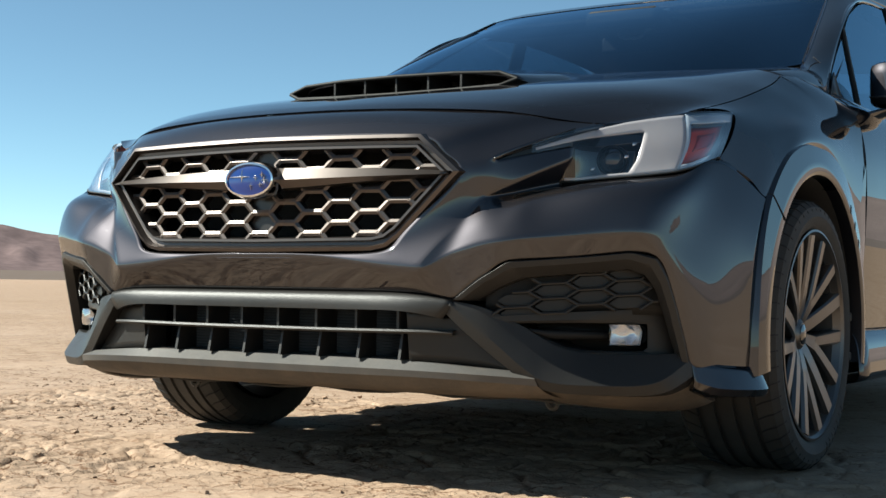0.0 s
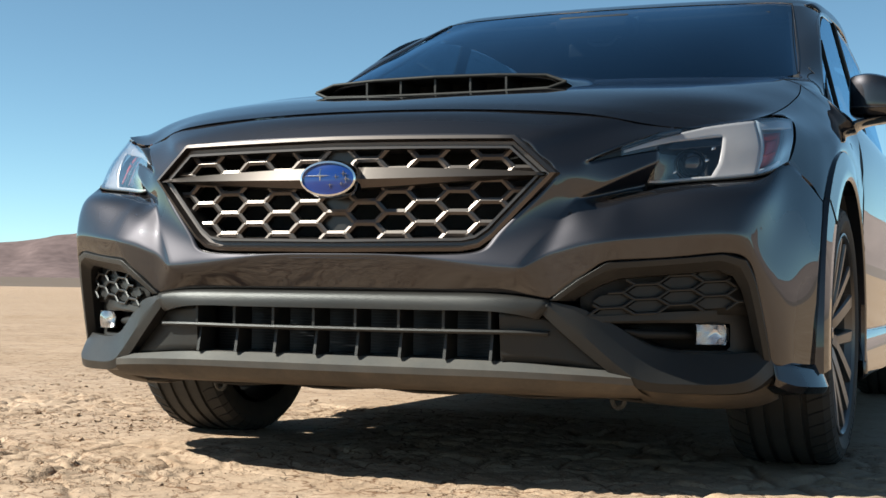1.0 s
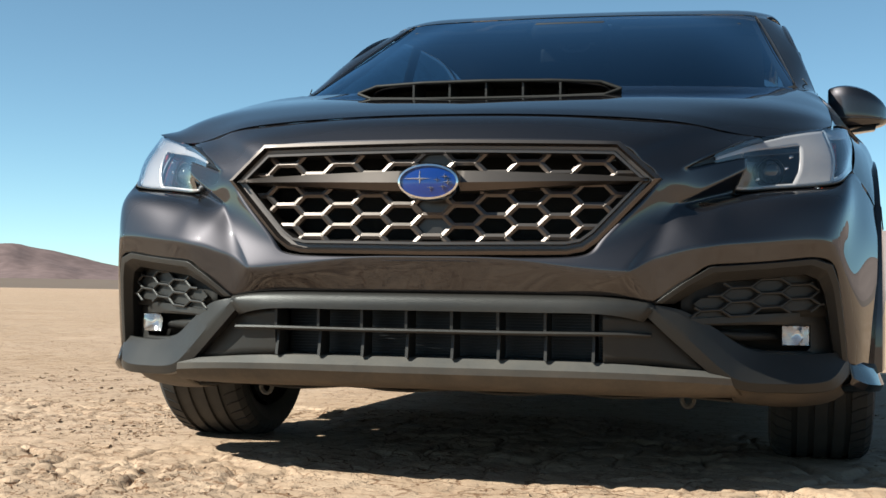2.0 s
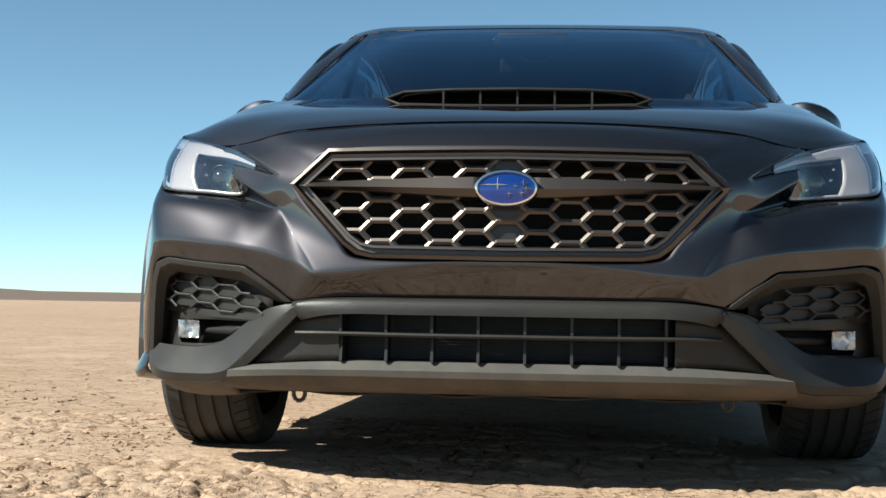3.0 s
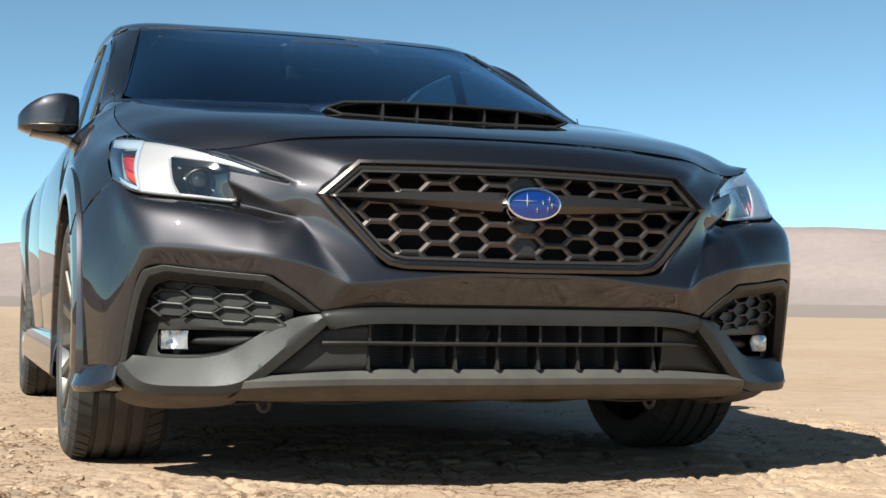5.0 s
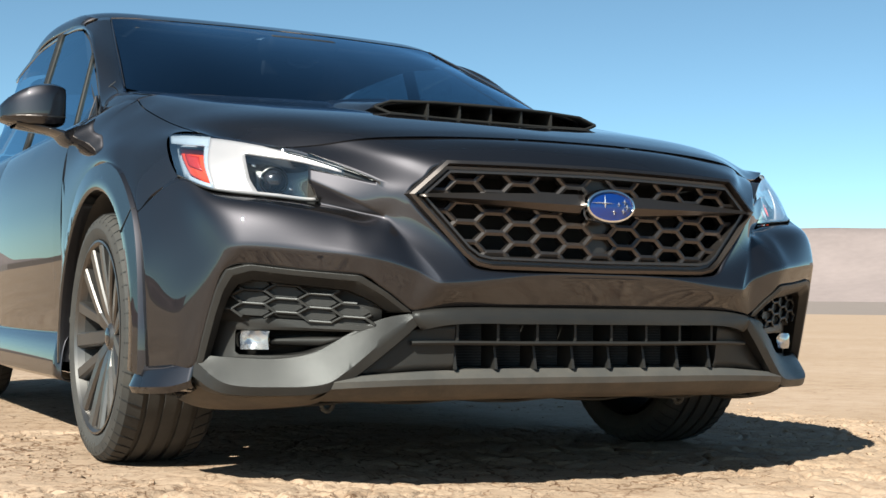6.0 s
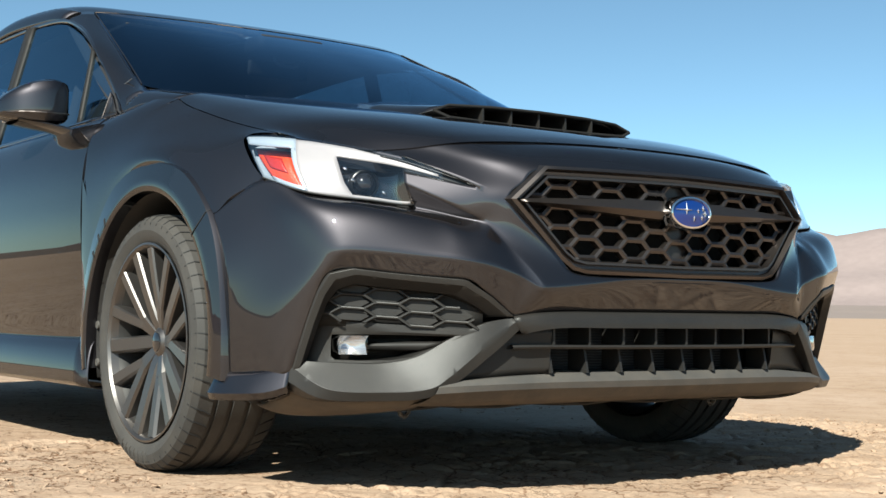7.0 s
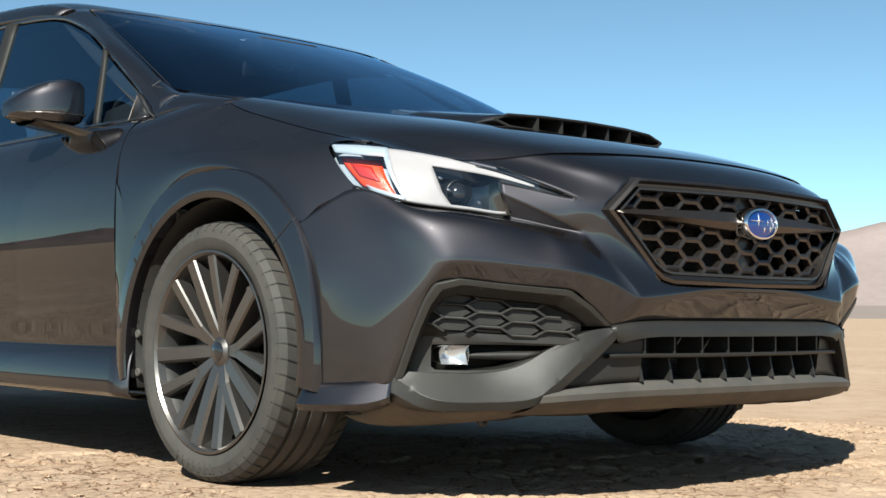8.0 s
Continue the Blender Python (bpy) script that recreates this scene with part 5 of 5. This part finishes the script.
def ground_material():
    m = bpy.data.materials.new("dry_lakebed")
    m.use_nodes = True
    n, ln = m.node_tree.nodes, m.node_tree.links
    b = n["Principled BSDF"]
    b.inputs["Roughness"].default_value, b.inputs["Specular IOR Level"].default_value = 0.92, 0.2
    tc = n.new("ShaderNodeTexCoord")

    def nz(scale, detail=6, rough=.6):
        q = n.new("ShaderNodeTexNoise")
        q.inputs["Scale"].default_value, q.inputs["Detail"].default_value, q.inputs["Roughness"].default_value = scale, detail, rough
        ln.new(tc.outputs["Object"], q.inputs["Vector"])
        return q.outputs["Fac"]

    def ramp(fac, stops):
        r = n.new("ShaderNodeValToRGB")
        for k, (p, c) in enumerate(stops):
            e = r.color_ramp.elements[k] if k < 2 else r.color_ramp.elements.new(p)
            e.position, e.color = p, (*c, 1)
        ln.new(fac, r.inputs[0])
        return r.outputs[0]

    def mix(a, c, mode, fac):
        q = n.new("ShaderNodeMix")
        q.data_type, q.blend_type = "RGBA", mode
        q.inputs["Factor"].default_value = fac
        ln.new(a, q.inputs["A"]), ln.new(c, q.inputs["B"])
        return q.outputs["Result"]

    big = ramp(nz(.35, 8), [(.32, (.345, .246, .169)), (.7, (.405, .302, .226))])
    mid = ramp(nz(5, 8, .65), [(.3, (.62, .52, .42)), (.62, (1.0, 1.0, 1.0))])
    fine = ramp(nz(140, 6, .7), [(.3, (.62, .55, .5)), (.6, (1, 1, 1))])
    col = mix(mix(big, mid, "MULTIPLY", .5), fine, "MULTIPLY", .5)
    # broken flakes: the shade at their edges and in the pits, painted dark brown
    flake_noise = nz(26, 5, .62)
    chips = ramp(flake_noise, [(.32, (.42, .30, .23)), (.37, (1, 1, 1))])
    cracks = n.new("ShaderNodeTexVoronoi")
    cracks.feature = "DISTANCE_TO_EDGE"
    cracks.inputs["Scale"].default_value = 9.0
    warp = n.new("ShaderNodeVectorMath")
    warp.operation = "MULTIPLY_ADD"
    wob = n.new("ShaderNodeTexNoise")
    wob.inputs["Scale"].default_value, wob.inputs["Detail"].default_value = 14, 4
    ln.new(tc.outputs["Object"], wob.inputs["Vector"])
    ln.new(wob.outputs["Color"], warp.inputs[0])
    warp.inputs[1].default_value = (.09, .09, .09)
    ln.new(tc.outputs["Object"], warp.inputs[2])
    ln.new(warp.outputs[0], cracks.inputs["Vector"])
    lines = ramp(cracks.outputs["Distance"], [(.008, (.36, .25, .18)), (.035, (1, 1, 1))])
    wide = n.new("ShaderNodeTexVoronoi")
    wide.feature = "DISTANCE_TO_EDGE"
    wide.inputs["Scale"].default_value = 4.3
    ln.new(warp.outputs[0], wide.inputs["Vector"])
    seams = ramp(wide.outputs["Distance"], [(.006, (.45, .32, .24)), (.022, (1, 1, 1))])
    # the crust is broken in patches, and smoother towards +x
    sep = n.new("ShaderNodeSeparateXYZ")
    ln.new(tc.outputs["Object"], sep.inputs[0])
    side = n.new("ShaderNodeMapRange")
    side.inputs["From Min"].default_value, side.inputs["From Max"].default_value = -.3, 1.5
    side.inputs["To Min"].default_value, side.inputs["To Max"].default_value = .62, .30
    ln.new(sep.outputs["X"], side.inputs["Value"])
    patch = n.new("ShaderNodeMath")
    patch.operation = "SUBTRACT"
    ln.new(side.outputs[0], patch.inputs[0]), ln.new(nz(1.3, 4, .55), patch.inputs[1])
    broken = n.new("ShaderNodeMapRange")
    broken.inputs["From Min"].default_value, broken.inputs["From Max"].default_value = -.12, .16
    broken.inputs["To Min"].default_value, broken.inputs["To Max"].default_value = .15, .95
    ln.new(patch.outputs[0], broken.inputs["Value"])

    def faded(a, c):
        q = n.new("ShaderNodeMix")
        q.data_type, q.blend_type = "RGBA", "MULTIPLY"
        ln.new(broken.outputs[0], q.inputs["Factor"]), ln.new(a, q.inputs["A"]), ln.new(c, q.inputs["B"])
        return q.outputs["Result"]

    ln.new(mix(faded(faded(col, chips), lines), seams, "MULTIPLY", .3), b.inputs["Base Color"])
    bu = n.new("ShaderNodeBump")
    bu.inputs["Strength"].default_value, bu.inputs["Distance"].default_value = .9, .0055

    def total(a, c, k=1.0):
        q = n.new("ShaderNodeMath")
        q.operation, q.inputs[1].default_value = "MULTIPLY_ADD", k
        ln.new(c, q.inputs[0]), ln.new(a, q.inputs[2])
        return q.outputs[0]

    low, high = (0, 0, 0), (1, 1, 1)
    flakes = ramp(flake_noise, [(.35, low), (.37, high)])
    plates = ramp(nz(11, 7, .62), [(.50, low), (.52, high)])
    scales = ramp(nz(48, 4, .6), [(.54, low), (.57, high)])
    relief = total(total(total(flakes, plates, .8), scales, .35), nz(160, 4, .6), .35)
    ln.new(broken.outputs[0], bu.inputs["Strength"])
    ln.new(relief, bu.inputs["Height"]), ln.new(bu.outputs[0], b.inputs["Normal"])
    return m


GROUND = ground_material()


def ground():
    xs, ys = axis(-2.0, 1.9, .0085, 4200, 1.12), axis(-.55, 1.7, .0085, 4200, 1.12)
    X, Y = np.meshgrid(xs, ys)
    fade = np.clip((30 - np.hypot(X, Y - .5)) / 20, 0, 1)
    # relief only where the net is fine enough to carry it
    cell = np.maximum(*np.meshgrid(np.gradient(xs), np.gradient(ys)))
    Z = .006 + (ground_height(X, Y) - .006) * fade * np.clip((.030 - cell) / .018, 0, 1)
    co = np.stack([X, Y, Z], -1).reshape(-1, 3)
    nx, ny = len(xs), len(ys)
    i = (np.arange(ny - 1)[:, None] * nx + np.arange(nx - 1)).ravel()
    quads = np.stack([i, i + 1, i + nx + 1, i + nx], 1)
    me = bpy.data.meshes.new("ground")
    me.from_pydata(co.tolist(), [], quads.tolist())
    me.materials.append(GROUND)
    me.polygons.foreach_set("use_smooth", [True] * len(me.polygons))
    return tagged(new("ground", me), "pale tan dry lakebed with cracked crumbly crust", "ground", kind="structure")


def hills(name, dist, az0, az1, top, color, label, seed, rough=1.0):
    """A far range: a slope from its foot to a rugged crest, over the bearing az0 to az1 (degrees to the left of straight ahead)."""
    # color holds the haze of distance as well as the rock's own tone
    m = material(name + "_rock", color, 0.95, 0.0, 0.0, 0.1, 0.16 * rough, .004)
    rows, N, M = [], 160, 14
    for j in range(M + 1):
        f = j / M
        row = []
        for i in range(N + 1):
            u = i / N
            a = radians(az0 + (az1 - az0) * u)
            crest = np.interp(-math.degrees(a), [-p for p, q in top], [q for p, q in top]) / 57.3 * dist
            nse = float(value_noise(np.array(u * 23.0 + seed), np.array(f * 2.0), seed)) * .10 * rough + float(value_noise(np.array(u * 71.0), np.array(f * 5.0), seed + 1)) * .06 * rough
            r = dist * (1 + .22 * f + .012 * float(value_noise(np.array(u * 17.0), np.array(f * 6.0), seed + 2)) * math.sin(math.pi * f))
            z = crest * 1.22 * f ** 1.4 * (1 + nse * 1.2 * math.sin(math.pi * min(1, f * .93 + .02))) * (1 + .03 * nse) - 3 * (j == 0)
            row.append((-math.sin(a) * r, math.cos(a) * r, z))
        rows.append(row)
    bm = bmesh.new()
    net = grid(bm, rows)
    back = [v.co.copy() for v in net[-1]]
    grid(bm, [back, [Vector((p.x * 1.2, p.y * 1.2, -5)) for p in back]])
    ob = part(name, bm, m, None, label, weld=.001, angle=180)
    return tagged(ob, category="hills", kind="structure")


def clods():
    """Crumbs and small curled flakes of the crust, lying in drifts."""
    rng = np.random.default_rng(4)
    verts, faces = [], []
    base = np.array([(x, y, z) for x in (-1, 1) for y in (-1, 1) for z in (-1, 1)], float)
    quad = [(0, 1, 3, 2), (4, 6, 7, 5), (0, 4, 5, 1), (2, 3, 7, 6), (0, 2, 6, 4), (1, 5, 7, 3)]
    n = 0
    while n < 4500:
        x, y = rng.uniform(-2.6, 2.2), rng.uniform(-.9, 4.2)
        if rng.random() > np.clip(.15 + float(value_noise(np.array(x * 2.2), np.array(y * 2.2), 21)) * 1.1, .03, 1):
            continue
        if abs(x) < .9 and y > .15:
            continue
        if min(abs(abs(x) - .80) / .16, 9) < 1 and (abs(y - HUB_Y) < .12 or abs(y - REAR_Y) < .12):
            continue
        r = min(.0022 * rng.pareto(2.6) + .0018, .0085)
        p = base * (1, rng.uniform(.5, 1), rng.uniform(.2, .45)) + rng.uniform(-.35, .35, (8, 3))
        a, t = rng.uniform(0, 6.3), rng.uniform(-.4, .4)
        p = p @ np.array([[1, 0, math.sin(t)], [0, 1, 0], [-math.sin(t), 0, 1]])
        c, s = math.cos(a), math.sin(a)
        p = p @ np.array([[c, s, 0], [-s, c, 0], [0, 0, 1]]) * r
        z = float(ground_height(np.array([x]), np.array([y]))[0]) if y < 1.9 and -2.2 < x < 2.0 else .005
        verts += (p + (x, y, z + r * .25)).tolist()
        faces += [tuple(8 * n + k for k in f) for f in quad]
        n += 1
    me = bpy.data.meshes.new("dirt_crumbs")
    me.from_pydata(verts, [], faces)
    me.materials.append(GROUND)
    return tagged(new("dirt_crumbs", me), "loose tan crumbs of dried mud on the lakebed", "dirt", kind="stuff")


def mud_clods():
    """Single clods and curled flakes that lie apart."""
    rng = np.random.default_rng(11)
    kinds = []
    for k in range(3):
        bm = bmesh.new()
        bmesh.ops.create_icosphere(bm, subdivisions=2, radius=1.0)
        for v in bm.verts:
            c = v.co.copy()
            v.co *= 1 + .22 * float(value_noise(np.array(c.x * 2.1 + k * 7), np.array(c.y * 2.1 + c.z), 50 + k)) + .12 * float(value_noise(np.array(c.x * 5 + c.z * 3), np.array(c.y * 5), 60 + k))
            v.co.z *= .42
        bmesh.ops.scale(bm, vec=(.016, .011, .013), verts=bm.verts[:])
        kinds.append(part("mud_clod", bm, GROUND, None, "small tan clod of dried mud on the lakebed", angle=30, weld=.0002))
        tagged(kinds[-1], category="clod", group="clods on the lakebed")
    n = 0
    while n < 42:
        x, y = rng.uniform(-2.3, 1.9), rng.uniform(-.55, 1.5)
        if abs(x) < 1.0 and y > -.05:
            continue
        z = float(ground_height(np.array([x]), np.array([y]))[0])
        q = rng.uniform(.55, 1.25)
        m = Matrix.Translation((x, y, z + .002)) @ Matrix.Rotation(rng.uniform(0, 6.3), 4, "Z") @ Matrix.Diagonal((q, q, q, 1))
        if n < 3:
            kinds[n].matrix_world = m
        else:
            copy_thing(kinds[n % 3], m)
        n += 1


ground()
clods()
mud_clods()
WEST = [(58, 2.3), (53, 2.1), (49, 2.25), (47.5, 2.0), (46, 1.7), (43, 1.5), (40.4, 1.68), (38.6, 1.88), (37.3, 2.11), (35.5, 2.2), (34.6, 2.2), (33.7, 1.93), (32.2, 1.62), (30.8, 1.72), (29.5, 1.53), (27, .93), (24, .5), (20, .3), (14, .22), (8, .2)]
EAST = [(13.5, .2), (12.2, .42), (9.7, .57), (8.4, 1.04), (6.8, 1.34), (3, 1.9), (-4, 2.8), (-12, 3.6), (-18, 4.0), (-23.2, 4.15), (-24.5, 3.74), (-28, 3.54), (-32.5, 3.66), (-40, 3.38), (-45, 3.45), (-50, 3.6), (-51.2, 3.31), (-53, 3.6), (-58.7, 3.5), (-60.4, 3.9), (-72, 3.7)]
SHORE = [(70, .35), (30, .38), (12, .36), (0, .40), (-20, .5), (-50, .52), (-80, .5)]
# haze is mixed into these colours: mauve in the west, paler pink east
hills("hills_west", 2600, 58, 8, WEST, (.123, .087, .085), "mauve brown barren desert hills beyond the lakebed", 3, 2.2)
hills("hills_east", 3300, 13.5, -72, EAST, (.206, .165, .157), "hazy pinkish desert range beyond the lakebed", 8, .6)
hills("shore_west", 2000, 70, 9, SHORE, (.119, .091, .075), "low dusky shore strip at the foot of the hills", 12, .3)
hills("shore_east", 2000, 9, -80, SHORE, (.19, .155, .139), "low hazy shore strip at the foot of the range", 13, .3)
